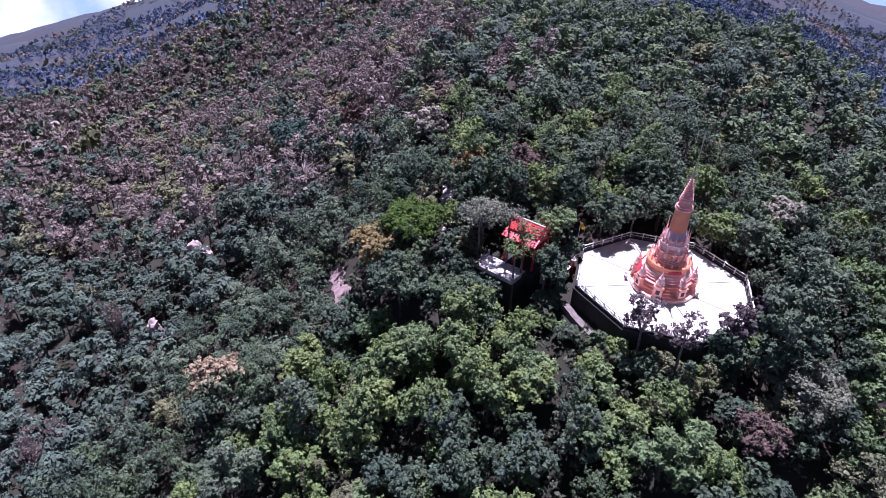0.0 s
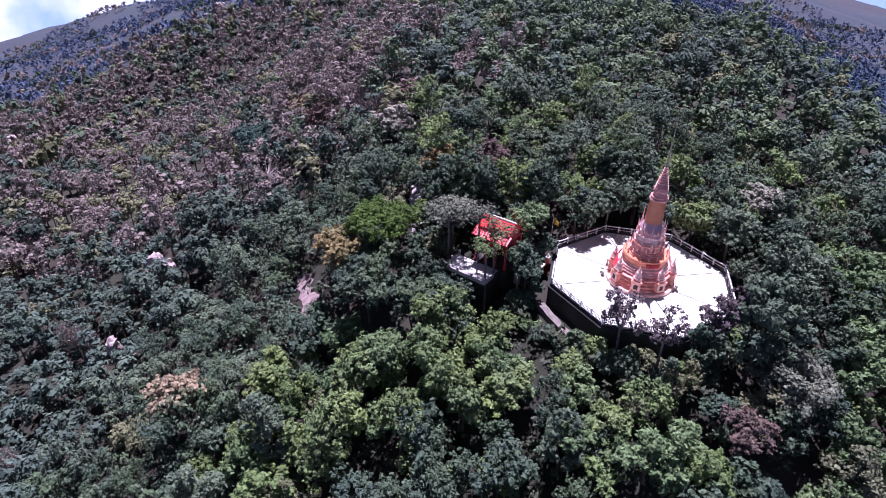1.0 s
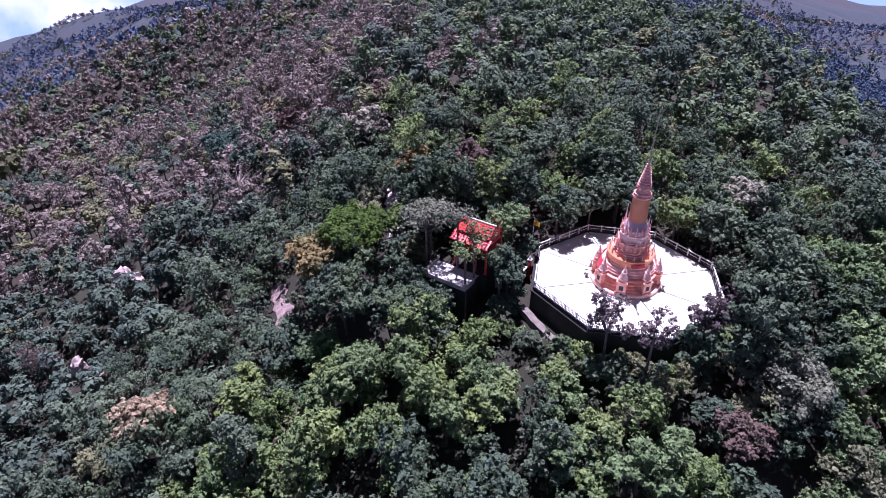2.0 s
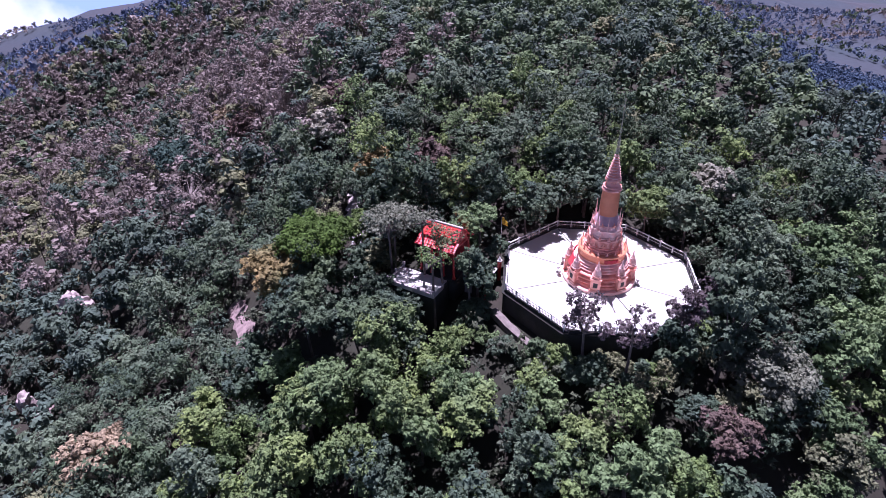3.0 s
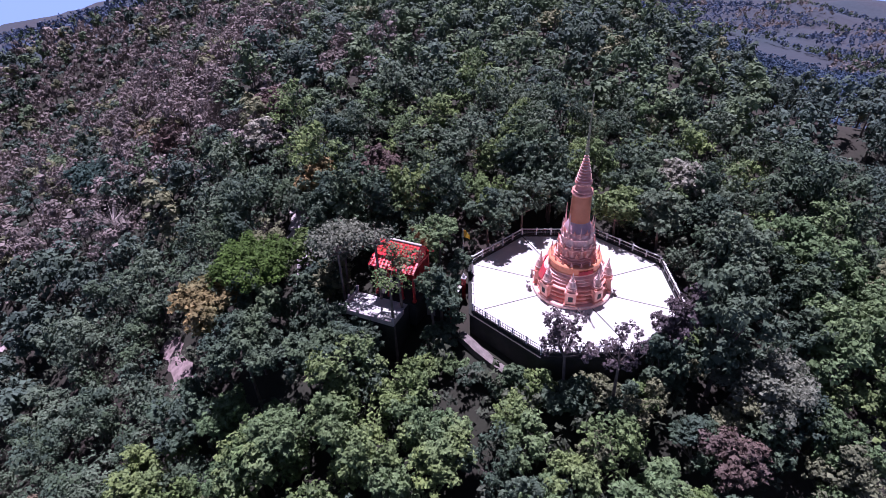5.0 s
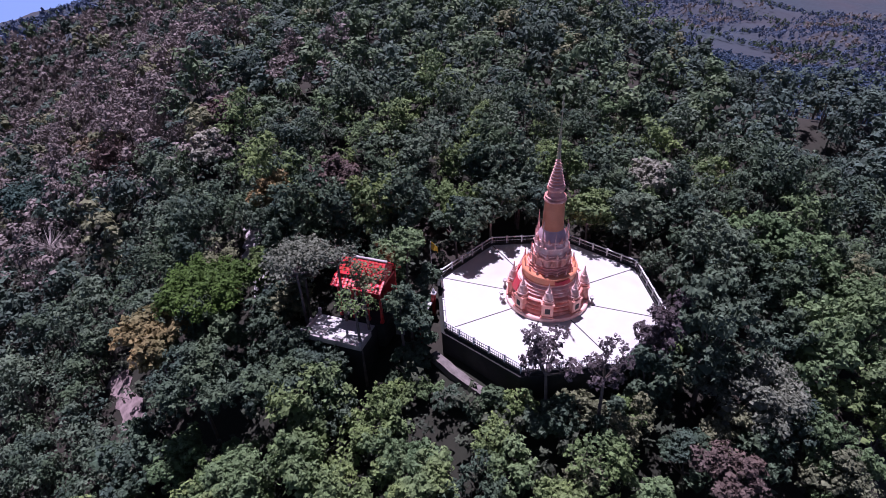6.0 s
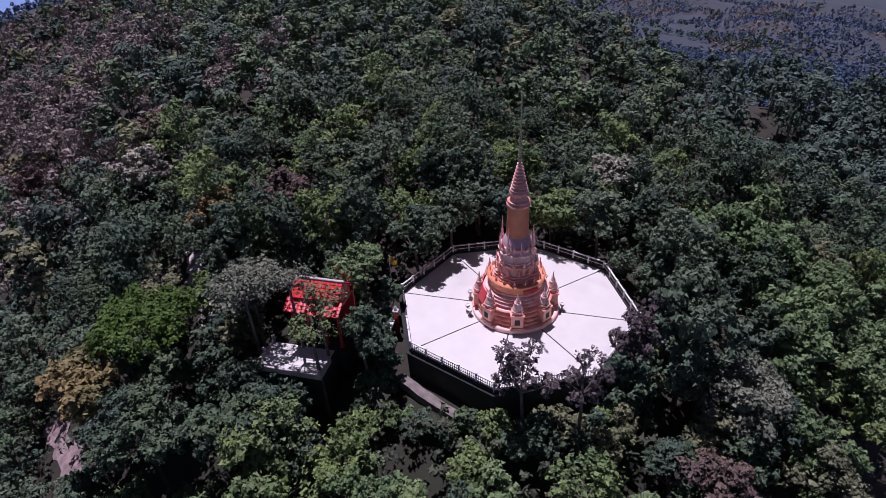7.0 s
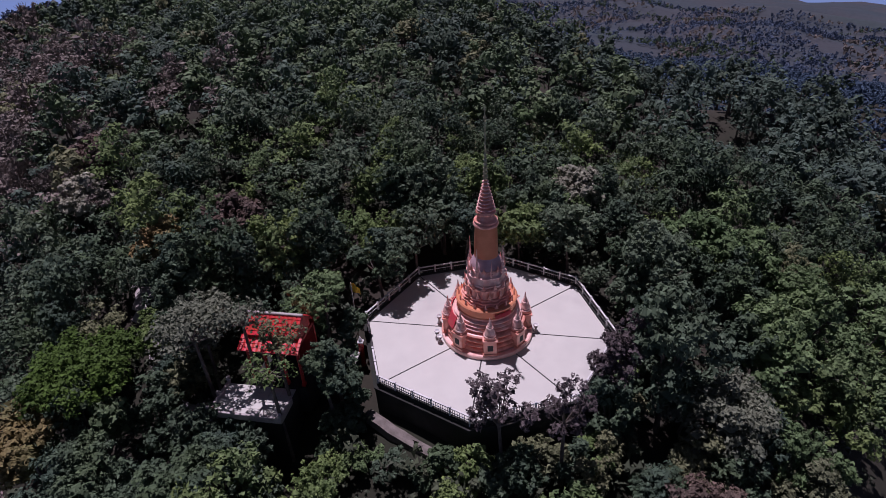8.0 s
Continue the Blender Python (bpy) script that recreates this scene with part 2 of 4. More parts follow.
def bumps(x, y, step, seed):
    """Smooth uneven ground from crossing waves, about -1 to 1."""
    k = 2 * math.pi / step
    return (np.sin(k * (x * 0.81 + y * 0.59) + seed) + np.sin(k * (x * -0.47 + y * 0.93) * 1.31 + 2.1 * seed) + np.sin(k * (x * 0.97 - y * 0.31) * 0.73 + 3.7 * seed)) / 3


def smooth(u):
    u = np.clip(u, 0, 1)
    return u * u * (3 - 2 * u)


def land(x, y):
    """The height of the ground: a ridge that runs back from the shrine, steep on its near side, over a wide falling plain."""
    x, y = np.asarray(x, float), np.asarray(y, float)
    s, p = x * RIDGE[0] + y * RIDGE[1], x * CROSS[0] + y * CROSS[1]
    r = np.hypot(x, y)
    crest = np.where(s < 0, -40 * (1 - np.exp(-(s / 50) ** 2)), 9.5 * np.exp(-((s - 85) / 72) ** 2) - 9.5 * math.exp(-(85 / 72) ** 2)) - 1.2
    crest = crest - 11 * np.clip((s - 140) / 100, 0, 1)
    drop = np.where(p < 0, 45 * (1 - np.exp(-(p / 65) ** 2)), 8 * (1 - np.exp(-(p / 45) ** 2)) * (1 - 0.7 * np.clip(s / 80, 0, 1)) + 62 * smooth((p - 58 - 0.16 * np.clip(s, 0, 200)) / 75))
    z = crest - drop + bumps(x, y, 34, 1.7) * 1.2 * np.clip((r - 18) / 30, 0, 1)
    z = z + 33 * np.exp(-((x - 61) ** 2 + (y - 85) ** 2) / (2 * 18.0 ** 2))
    # beyond the hill the country falls away, lower on the left
    left = np.degrees(np.arctan2(-x, y + 60))
    dip = np.interp(left, (-180, -40, -20, 0, 12, 30, 44, 60, 75, 100, 180), (9.5, 9.5, 9.0, 8.2, 6.8, 5.5, 7.5, 9.4, 12.2, 14.0, 14.0))
    near = np.interp(left, (-180, -25, -10, 2, 14, 30, 44, 50, 61, 70, 100, 180), (16.2, 16.2, 16.0, 14.4, 9.6, 6.2, 8.6, 10.0, 11.8, 15.6, 17, 17))
    angle = dip + (near - dip) * np.exp(-np.clip(r - 390, 0, 9e3) / 520)
    far = 42 - np.tan(np.radians(angle)) * (r + 60) + bumps(x, y, 430, 4.2) * np.clip((r - 250) / 900, 0, 1) * 26 + bumps(x, y, 150, 2.2) * 5
    w = np.clip((r - 225) / 150, 0, 1)
    w = w * w * (3 - 2 * w)
    z = z * (1 - w) + np.minimum(far, 200) * w
    # levelled ground under the shrine and the pavilion
    flat = np.clip((np.hypot(x, y) - 12.5) / 7, 0, 1)
    z = np.where(flat < 1, z * flat + np.minimum(z, -1.6 - 1.2 * np.clip(-y / 12, 0, 1)) * (1 - flat), z)
    return z


def ground_sheet():
    rings = np.concatenate([np.linspace(0, 60, 31)[1:], np.geomspace(62, 3600, 110)])
    n = 200
    a = np.arange(n) * 2 * math.pi / n
    x, y = rings[:, None] * np.cos(a), rings[:, None] * np.sin(a)
    z = land(x, y)
    verts = [(0, 0, float(land(0, 0)))] + np.stack([x, y, z], -1).reshape(-1, 3).tolist()
    faces = [(0, 1 + k, 1 + (k + 1) % n) for k in range(n)]
    for i in range(len(rings) - 1):
        for k in range(n):
            q = 1 + i * n
            faces.append((q + k, q + n + k, q + n + (k + 1) % n, q + (k + 1) % n))
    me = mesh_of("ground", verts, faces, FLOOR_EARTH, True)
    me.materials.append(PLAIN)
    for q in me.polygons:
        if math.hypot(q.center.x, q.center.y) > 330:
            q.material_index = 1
    return me


tagged(new("ground", ground_sheet()), "wooded hill ridge with dark leaf-littered earth above a plain", "ground", kind="structure")
# clearings, paths and single trees, in plan metres
PATHS = [
    ([(-24.5, -9.0), (-29.0, -8.6), (-32.2, -6.0), (-36.5, -1.0), (-40.5, 3.5), (-44.0, 9.0)], 2.2),
    ([(-43.6, -19.2), (-46.4, -17.2), (-49.4, -15.0), (-53.0, -12.6)], 2.6),
    ([(-90.0, -20.3), (-93.0, -18.6)], 2.6),
    ([(-78.2, -35.3), (-81.0, -33.8)], 2.6),
]
EARTHY = (1, 2, 3)
CLEAR = [(-39.6, 2.0, 2.4), (-49.6, -15.4, 3.8), (-46.6, -17.8, 3.9), (-43.4, -20.2, 3.2), (-91.0, -19.6, 3.4), (-87.6, -21.2, 3.0), (-79.0, -34.8, 3.2), (-75.6, -36.2, 2.8), (-31.0, -8.2, 1.8), (-31.8, -22.6, 3.2), (-13.6, -14.4, 2.2)]
SPECIAL = [
    ("dome", -34.2, -12.0, 4.6, 4.9, 6.2, 14000, 0.16, 48, "wide umbrella tree with smooth fresh green dome crown", dict(seed=61, flat=0.3)),
    ("gold", -36.6, -17.7, 2.4, 4.3, 4.6, 6800, 0.22, 22, "ochre flowering tree beside the green dome tree", dict(seed=62)),
    ("purple", 2.7, -13.1, 7.6, 2.6, 6.8, 2300, 0.15, 20, "dusky purple-leaved tree rising over the terrace edge", dict(seed=63)),
    ("purple", 7.3, -13.0, 7.6, 2.1, 5.8, 1400, 0.14, 16, "thin dusky tree before the terrace railing", dict(seed=64)),
    ("purple", 10.9, -7.2, 7.4, 1.9, 6.0, 2000, 0.15, 20, "dusky purple-leaved tree against the terrace railing", dict(seed=65)),
    ("purple", 12.1, -5.2, 9.2, 2.1, 7.0, 2300, 0.15, 20, "dusky purple-leaved tree against the terrace railing", dict(seed=165)),
    ("dark", -29.0, -20.8, 1.6, 4.4, 5.6, 8200, 0.16, 34, "broad dark olive tree below the ochre tree", dict(seed=166)),
    ("dark", -20.8, -18.6, 2.0, 3.7, 5.6, 6600, 0.16, 30, "broad dark tree below the forecourt", dict(seed=167)),
    ("grey", 20.0, -7.0, 2.4, 4.2, 6.0, 6600, 0.17, 32, "broad dusty grey-green tree beside the terrace", dict(seed=168)),
    ("brown", 18.0, -15.6, 0.4, 2.8, 4.4, 2600, 0.16, 20, "thin russet brown tree among green ones", dict(seed=169)),
    ("grey", -18.6, -10.2, 9.2, 2.6, 2.6, 620, 0.14, 16, "feathery thin tree over the pavilion roof", dict(seed=170, flat=0.5, limbs=14)),
    ("yellow", -20.4, -27.4, -1.4, 2.9, 4.4, 3600, 0.15, 24, "fresh yellow-green tree on the slope", dict(seed=171)),
    ("yellow", 1.2, -19.8, -0.8, 2.6, 4.0, 3000, 0.15, 22, "fresh yellow-green tree below the terrace", dict(seed=172)),
    ("mid", 5.6, -21.0, -2.0, 3.0, 4.4, 3600, 0.15, 24, "leafy green tree below the terrace", dict(seed=173)),
    ("dry", -84.0, -40.0, -24.0, 3.2, 5.6, 3600, 0.17, 24, "leafless purple-grey tree with fine upright twigs", dict(seed=174, twigs=0.9, bark=PALE_BARK)),
    ("olive", -99.0, -40.0, -27.0, 3.8, 5.0, 3000, 0.22, 24, "olive yellow tree on the slope", dict(seed=175)),
    ("dry", -69.0, -60.5, -28.0, 4.0, 6.0, 5200, 0.15, 26, "grey leafless tree with feathery twigs", dict(seed=176, twigs=0.9)),
    ("dry", -73.0, 24.5, 5.6, 5.0, 7.0, 5200, 0.22, 30, "tall leafless mauve-grey tree on the ridge", dict(seed=177, twigs=0.85, bark=PALE_BARK)),
    ("dry", -66.0, 25.5, 5.8, 3.8, 7.0, 3600, 0.22, 24, "tall leafless mauve-grey tree on the ridge", dict(seed=178, twigs=0.85, bark=PALE_BARK)),
    ("brown", -81.0, 20.0, 1.4, 4.4, 6.0, 3600, 0.25, 26, "russet leafless tree on the ridge", dict(seed=179, twigs=0.7)),
    ("tan", -47.5, -41.0, -14.0, 3.8, 6.4, 5200, 0.22, 24, "dry tree with pale tan withered crown", dict(seed=66)),
    ("dark", -12.0, -10.6, 7.0, 2.8, 6.2, 4600, 0.15, 20, "dark leafy tree between pavilion and terrace", dict(seed=67)),
    ("dark", -12.0, -8.9, 5.0, 1.9, 4.6, 2200, 0.18, 17, "thin dark tree over the terrace entrance", dict(seed=76)),
    ("olive", -15.7, -10.7, 8.6, 2.3, 4.0, 1200, 0.13, 18, "sparse brownish tree before the pavilion front", dict(seed=68, limbs=12)),
    ("mid", -15.4, -13.3, 6.6, 2.4, 2.4, 420, 0.14, 20, "thin tree with bare limbs over the tiled forecourt", dict(seed=69, limbs=20, flat=0.4)),
    ("grey", -23.2, -10.5, 7.8, 3.8, 3.2, 2300, 0.16, 34, "feathery grey-green tree beside the pavilion roof", dict(seed=70, flat=0.5)),
    ("yellow", -15.0, -3.0, 7.0, 2.8, 3.4, 3200, 0.18, 22, "yellow-green spreading tree behind the pavilion", dict(seed=71, flat=0.3)),
    ("dark", -12.9, -2.8, 3.6, 1.9, 4.6, 2400, 0.19, 18, "dark tree against the terrace railing by the flag", dict(seed=73)),
    ("blue", -22.6, -14.8, 2.0, 2.4, 5.2, 2800, 0.19, 18, "grey-green tree beside the tiled forecourt", dict(seed=74)),
    ("grey", -27.5, -4.0, 4.4, 3.2, 4.0, 3400, 0.17, 26, "feathery grey-green tree behind the pale path", dict(seed=75, flat=0.4)),
    ("dark", -11.3, -11.2, -0.6, 1.7, 2.6, 1800, 0.17, 14, "low dark bush beside the walkway", dict(seed=77)),
    ("dark", 11.0, -8.6, 4.6, 2.3, 7.0, 2700, 0.19, 20, "dark leafy tree beside the terrace corner", dict(seed=85)),
    ("dry", -80.0, 3.0, -6.5, 5.4, 4.4, 160, 0.2, 34, "leafless tree with a fan of pale bare limbs", dict(seed=86, bark=PALE_BARK, limbs=34)),
    ("teal", -98.0, 17.0, -8.5, 7.5, 5.5, 5600, 0.36, 46, "broad deep teal tree on the ridge shoulder", dict(seed=87, flat=0.3)),
    ("gold", -38.2, 6.6, 7.0, 3.2, 5.4, 4200, 0.22, 22, "ochre and yellow-leaved tree above the pale path", dict(seed=88)),
    ("brown", -30.6, 10.0, 8.8, 4.0, 6.0, 5000, 0.23, 26, "russet brown tree on the ridge behind the pavilion", dict(seed=89)),
    ("silver", -55.0, 16.3, 7.2, 3.4, 5.4, 4200, 0.24, 22, "silvery-leaved tree on the ridge", dict(seed=90)),
    ("brown", -59.5, 26.0, 9.0, 4.2, 5.6, 4600, 0.26, 24, "russet brown tree on the ridge crest", dict(seed=91)),
    ("tan", -102.0, 35.0, -6.0, 5.0, 6.0, 3600, 0.32, 26, "dry tan tree on the ridge crest", dict(seed=92)),
    ("yellow", 21.3, 16.9, 5.2, 3.4, 5.0, 4200, 0.22, 22, "bright yellow-green tree on the sunny flank", dict(seed=93)),
    ("silver", 8.2, 22.5, 7.6, 3.6, 5.4, 4200, 0.22, 22, "pale grey-green tree behind the terrace", dict(seed=94)),
    ("grey", -24.6, -8.0, 5.4, 3.0, 3.6, 3400, 0.17, 24, "grey-green tree behind the tiled forecourt", dict(seed=78, flat=0.4)),
    ("dark", -11.7, 4.8, 8.2, 3.1, 6.0, 4200, 0.19, 24, "tall dark tree overhanging the terrace railing", dict(seed=79)),
    ("blue", -8.8, 9.0, 8.8, 3.2, 6.4, 4400, 0.19, 24, "tall dull green tree overhanging the terrace railing", dict(seed=80)),
    ("dark", -3.9, 12.2, 8.8, 3.3, 6.4, 4400, 0.19, 24, "tall dark tree behind the terrace", dict(seed=81)),
    ("mid", 2.3, 13.0, 8.2, 3.3, 6.4, 4400, 0.19, 24, "tall leafy tree behind the terrace", dict(seed=82)),
    ("blue", 7.7, 11.8, 8.8, 3.1, 6.4, 4400, 0.19, 24, "tall dull green tree overhanging the terrace railing", dict(seed=83)),
    ("dark", 14.0, 8.4, 7.0, 2.7, 6.0, 4000, 0.19, 22, "tall dark tree beside the terrace railing", dict(seed=84)),
    ("dark", -20.4, -15.0, 1.0, 2.2, 4.6, 2600, 0.18, 17, "dark leafy tree under the forecourt wall", dict(seed=100)),
    ("blue", -17.8, -15.0, 1.1, 2.1, 4.6, 2500, 0.18, 17, "dark leafy tree under the forecourt wall", dict(seed=101)),
    ("dark", -10.2, -9.9, 0.9, 1.2, 2.4, 900, 0.15, 15, "low dark bush at the terrace corner", dict(seed=106, limbs=12)),
    ("dark", 5.2, 14.8, 6.4, 2.8, 6.0, 3600, 0.19, 20, "dark leafy tree behind the terrace railing", dict(seed=120)),
]


# ---- the shrine terrace ----
R_DECK, R_RAIL = 11.75, 12.0


def corner(k, r, z=0.0):
    a = radians(45 * k)
    return Vector((r * math.cos(a), r * math.sin(a), z))


def prism_bm(points, z0, z1):
    bm = bmesh.new()
    lo = [bm.verts.new((p[0], p[1], z0)) for p in points]
    hi = [bm.verts.new((p[0], p[1], z1)) for p in points]
    n = len(points)
    for k in range(n):
        bm.faces.new((lo[k], lo[(k + 1) % n], hi[(k + 1) % n], hi[k]))
    bm.faces.new(list(reversed(lo)))
    bm.faces.new(hi)
    return bm


terrace = empty("terrace", pose(0, 0, 0), "eight-sided raised terrace of white floor slabs with dark joints", "terrace", kind="structure")
part("retaining_wall", prism_bm([corner(k, R_RAIL + 0.35) for k in range(8)], -4.6, -0.16), DARK_WALL, terrace, "concrete retaining wall, coloured near black for its shaded side")
part("joint_bed", prism_bm([corner(k, R_RAIL + 0.05) for k in range(8)], -0.16, -0.035), DARK_JOINT_NICHE, terrace)
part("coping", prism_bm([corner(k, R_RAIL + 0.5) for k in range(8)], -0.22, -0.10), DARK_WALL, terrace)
for k in range(8):
    a0, a1 = radians(45 * k), radians(45 * (k + 1))
    mid = (a0 + a1) / 2
    shift = Vector((math.cos(mid), math.sin(mid), 0)) * 0.17
    pts = [corner(k, 3.6) + shift, corner(k, R_DECK - 0.1) + shift, corner(k + 1, R_DECK - 0.1) + shift, corner(k + 1, 3.6) + shift]
    part("floor_slab", prism_bm(pts, -0.12, 0.0), WHITE_TILE, terrace)

# railing: kerb, posts, two rails and slim balusters on each side, open towards the pavilion
railing = empty("railing", pose(0, 0, 0), "white concrete terrace railing with slim balusters and square posts", "railing", kind="structure")
post_me = bpy.data.meshes.new("post")
pb = box_bm(-0.08, 0.08, -0.08, 0.08, -0.1, 1.10, 0.02)
box_bm(-0.105, 0.105, -0.105, 0.105, 1.10, 1.17, 0.02, pb)
pb.to_mesh(post_me)
pb.free()
post_me.materials.append(WHITE_PAINT)
bal_me = bpy.data.meshes.new("baluster")
bb = lathe_bm([(0.035, 0.2), (0.035, 0.3), (0.02, 0.36), (0.038, 0.55), (0.02, 0.78), (0.035, 0.86), (0.035, 0.97)], 6)
bb.to_mesh(bal_me)
bb.free()
bal_me.materials.append(DARK_METAL)
PANELS = 5
for k in range(8):
    a, b = corner(k, R_RAIL), corner(k + 1, R_RAIL)
    d = b - a
    turn = math.degrees(math.atan2(d.y, d.x))
    gate = k == 4
    spans = [(0, 1), (3, 5)] if gate else [(0, 5)]
    for lo, hi in spans:
        p0, p1 = a + d * lo / PANELS, a + d * hi / PANELS
        length = (p1 - p0).length
        for nm, w, z0, z1, mat in (("kerb", 0.17, -0.1, 0.2, DARK_WALL), ("top_rail", 0.08, 0.97, 1.07, WHITE_PAINT), ("middle_rail", 0.04, 0.54, 0.60, WHITE_PAINT)):
            ob = part(nm, box_bm(0.0, length, -w, w, z0, z1, 0.015), mat, railing)
            ob.matrix_basis = pose(p0.x, p0.y, 0, 0, 0, turn)
    for i in range(PANELS):
        p = a + d * i / PANELS
        if not (gate and i == 2):
            piece("post", post_me, railing, pose(p.x, p.y, 0, 0, 0, turn))
        if gate and i in (1, 2):
            continue
        for j in range(1, 8):
            q = a + d * (i + j / 8) / PANELS
            piece("baluster", bal_me, railing, pose(q.x, q.y, 0, 0, 0, turn))

# ---- the stupa ----
stupa = empty("stupa", pose(0, 0, 0), "tall salmon and rose gold tiered stupa with ringed spire", "stupa")


def redent(n, depth):
    return lambda a: 1 - depth * (0.5 - 0.5 * math.cos(n * a))


part("base_disc", lathe_bm([(4.30, 0.0), (4.36, 0.06), (4.36, 0.34), (4.28, 0.42), (3.9, 0.42), (3.9, 0.40)], 64), COPPER_PALE, stupa, "pale rose circular base step")
prof = [(3.78, 0.40)]
for z, r in ((0.5, 3.74), (0.95, 3.68), (1.4, 3.60), (1.85, 3.50)):
    prof += [(r - 0.02, z), (r + 0.13, z + 0.05), (r + 0.16, z + 0.13), (r + 0.04, z + 0.24), (r - 0.30, z + 0.32), (r - 0.30, z + 0.43)]
prof += [(3.3, 2.3), (3.2, 2.32)]
part("lower_tier", lathe_bm(prof, 64), COPPER, stupa)
prof = [(3.30, 2.32)]
for z, r in ((2.36, 3.22), (2.68, 3.10), (3.0, 2.98)):
    prof += [(r - 0.02, z), (r + 0.12, z + 0.04), (r + 0.13, z + 0.10), (r - 0.02, z + 0.18), (r - 0.22, z + 0.22), (r - 0.22, z + 0.30)]
prof += [(2.84, 3.32), (2.82, 3.40)]
part("ring_mouldings", lathe_bm(prof, 64), COPPER_PALE, stupa, "rose gold ring mouldings")
part("drum", lathe_bm([(2.80, 3.38), (2.80, 3.46), (2.74, 3.5), (2.70, 4.02), (2.76, 4.06), (2.86, 4.16), (2.86, 4.26), (2.74, 4.34), (2.3, 4.36)], 64), COPPER_DEEP, stupa, "deep copper smooth drum")
prof = [(2.36, 4.34)]
for z, r in ((4.36, 2.34), (4.62, 2.22), (4.88, 2.10)):
    prof += [(r, z), (r + 0.06, z + 0.05), (r + 0.06, z + 0.12), (r - 0.14, z + 0.15), (r - 0.14, z + 0.25)]
prof += [(1.98, 5.14), (1.94, 5.75), (2.04, 5.82), (2.08, 5.95), (1.98, 6.02), (1.86, 6.05)]
part("redented_tier", lathe_bm(prof, 96, redent(12, 0.07)), COPPER, stupa)
prof = [(1.84, 6.03), (1.82, 6.1), (1.9, 6.16), (1.9, 6.26), (1.78, 6.32), (1.72, 6.9), (1.8, 6.96), (1.84, 7.08), (1.72, 7.14), (1.62, 7.2), (1.56, 7.5), (1.64, 7.58), (1.62, 7.68), (1.45, 7.74)]
part("niche_storey", lathe_bm(prof, 96, redent(8, 0.08)), COPPER_PALE, stupa, "rose gold storey with niches")
part("bell_foot", lathe_bm([(1.50, 7.72), (1.46, 7.8), (1.40, 8.0), (1.26, 8.3), (1.14, 8.5), (1.08, 8.6), (1.04, 8.72)], 48), LAVENDER, stupa, "pale lavender glazed foot of the bell")
part("shaft", lathe_bm([(1.08, 8.70), (1.06, 9.2), (1.03, 10.2), (1.0, 11.2), (0.99, 11.72)], 48), COPPER_DEEP, stupa, "smooth copper bell shaft")
part("collar", lathe_bm([(0.99, 11.70), (1.08, 11.74), (1.12, 11.86), (1.08, 11.98), (0.98, 12.02), (0.98, 12.08), (1.04, 12.12), (1.04, 12.24), (0.92, 12.3), (0.78, 12.36), (0.74, 12.75), (0.82, 12.82), (0.88, 12.95), (0.86, 13.1), (0.76, 13.18), (0.7, 13.24)], 48), COPPER, stupa)
for i in range(9):
    f0 = i / 9
    r, z = 0.82 - 0.62 * f0, 13.25 + 2.75 * f0
    part("spire_ring", lathe_bm([(r * 0.4, z), (r * 0.94, z + 0.01), (r, z + 0.03), (r, z + 0.07), (r * 0.94, z + 0.10), (r * 0.4, z + 0.12)], 32), COPPER_PALE, stupa)
part("spire_core", lathe_bm([(0.46, 13.2), (0.26, 14.8), (0.10, 16.0)], 24), COPPER_DEEP, stupa, "deep copper core between the spire rings")
prof = [(0.17, 15.98), (0.2, 16.1)]
for i in range(8):
    f0 = i / 8
    r, z = 0.19 - 0.13 * f0, 16.15 + 0.36 * i
    prof += [(r, z), (r * 1.25, z + 0.05), (r * 1.2, z + 0.12), (r * 0.8, z + 0.18)]
prof += [(0.06, 19.1), (0.05, 20.9), (0.11, 21.0), (0.13, 21.2), (0.05, 21.4), (0.04, 21.7), (0.10, 21.8), (0.02, 22.1)]
part("mast_finial", lathe_bm(prof, 12), GOLD, stupa, "thin dull gilt mast with small tiers")


def shrine_meshes():
    """A small niche shrine with its own ringed finial, facing along +x."""
    body = box_bm(-0.5, 0.55, -0.58, 0.58, 0.0, 0.16, 0.03)
    box_bm(-0.5, 0.46, -0.50, 0.50, 0.16, 1.30, 0.04, body)
    box_bm(-0.5, 0.54, -0.58, 0.58, 1.30, 1.44, 0.03, body)
    box_bm(-0.45, 0.42, -0.46, 0.46, 1.44, 1.60, 0.03, body)
    # no hollow is cut: a dark front panel paints the niche's inner shade
    niche = box_bm(0.40, 0.475, -0.22, 0.22, 0.42, 0.98, 0.02)
    cap = lathe_bm([(0.42, 1.60), (0.5, 1.66), (0.5, 1.74), (0.40, 1.80), (0.42, 1.92), (0.34, 2.12), (0.24, 2.28), (0.30, 2.34), (0.28, 2.42), (0.18, 2.48), (0.20, 2.58), (0.13, 2.66), (0.14, 2.76), (0.08, 2.84), (0.03, 3.3)], 16)
    return body, niche, cap


body, niche, cap = shrine_meshes()
tmp = []
for bm, nm, mat in ((body, "shrine_body", COPPER), (niche, "niche", DARK_JOINT_NICHE), (cap, "shrine_finial", COPPER_PALE)):
    me = bpy.data.meshes.new(nm)
    bmesh.ops.recalc_face_normals(bm, faces=bm.faces)
    bm.to_mesh(me)
    bm.free()
    me.materials.append(mat)
    tmp.append((nm, me))
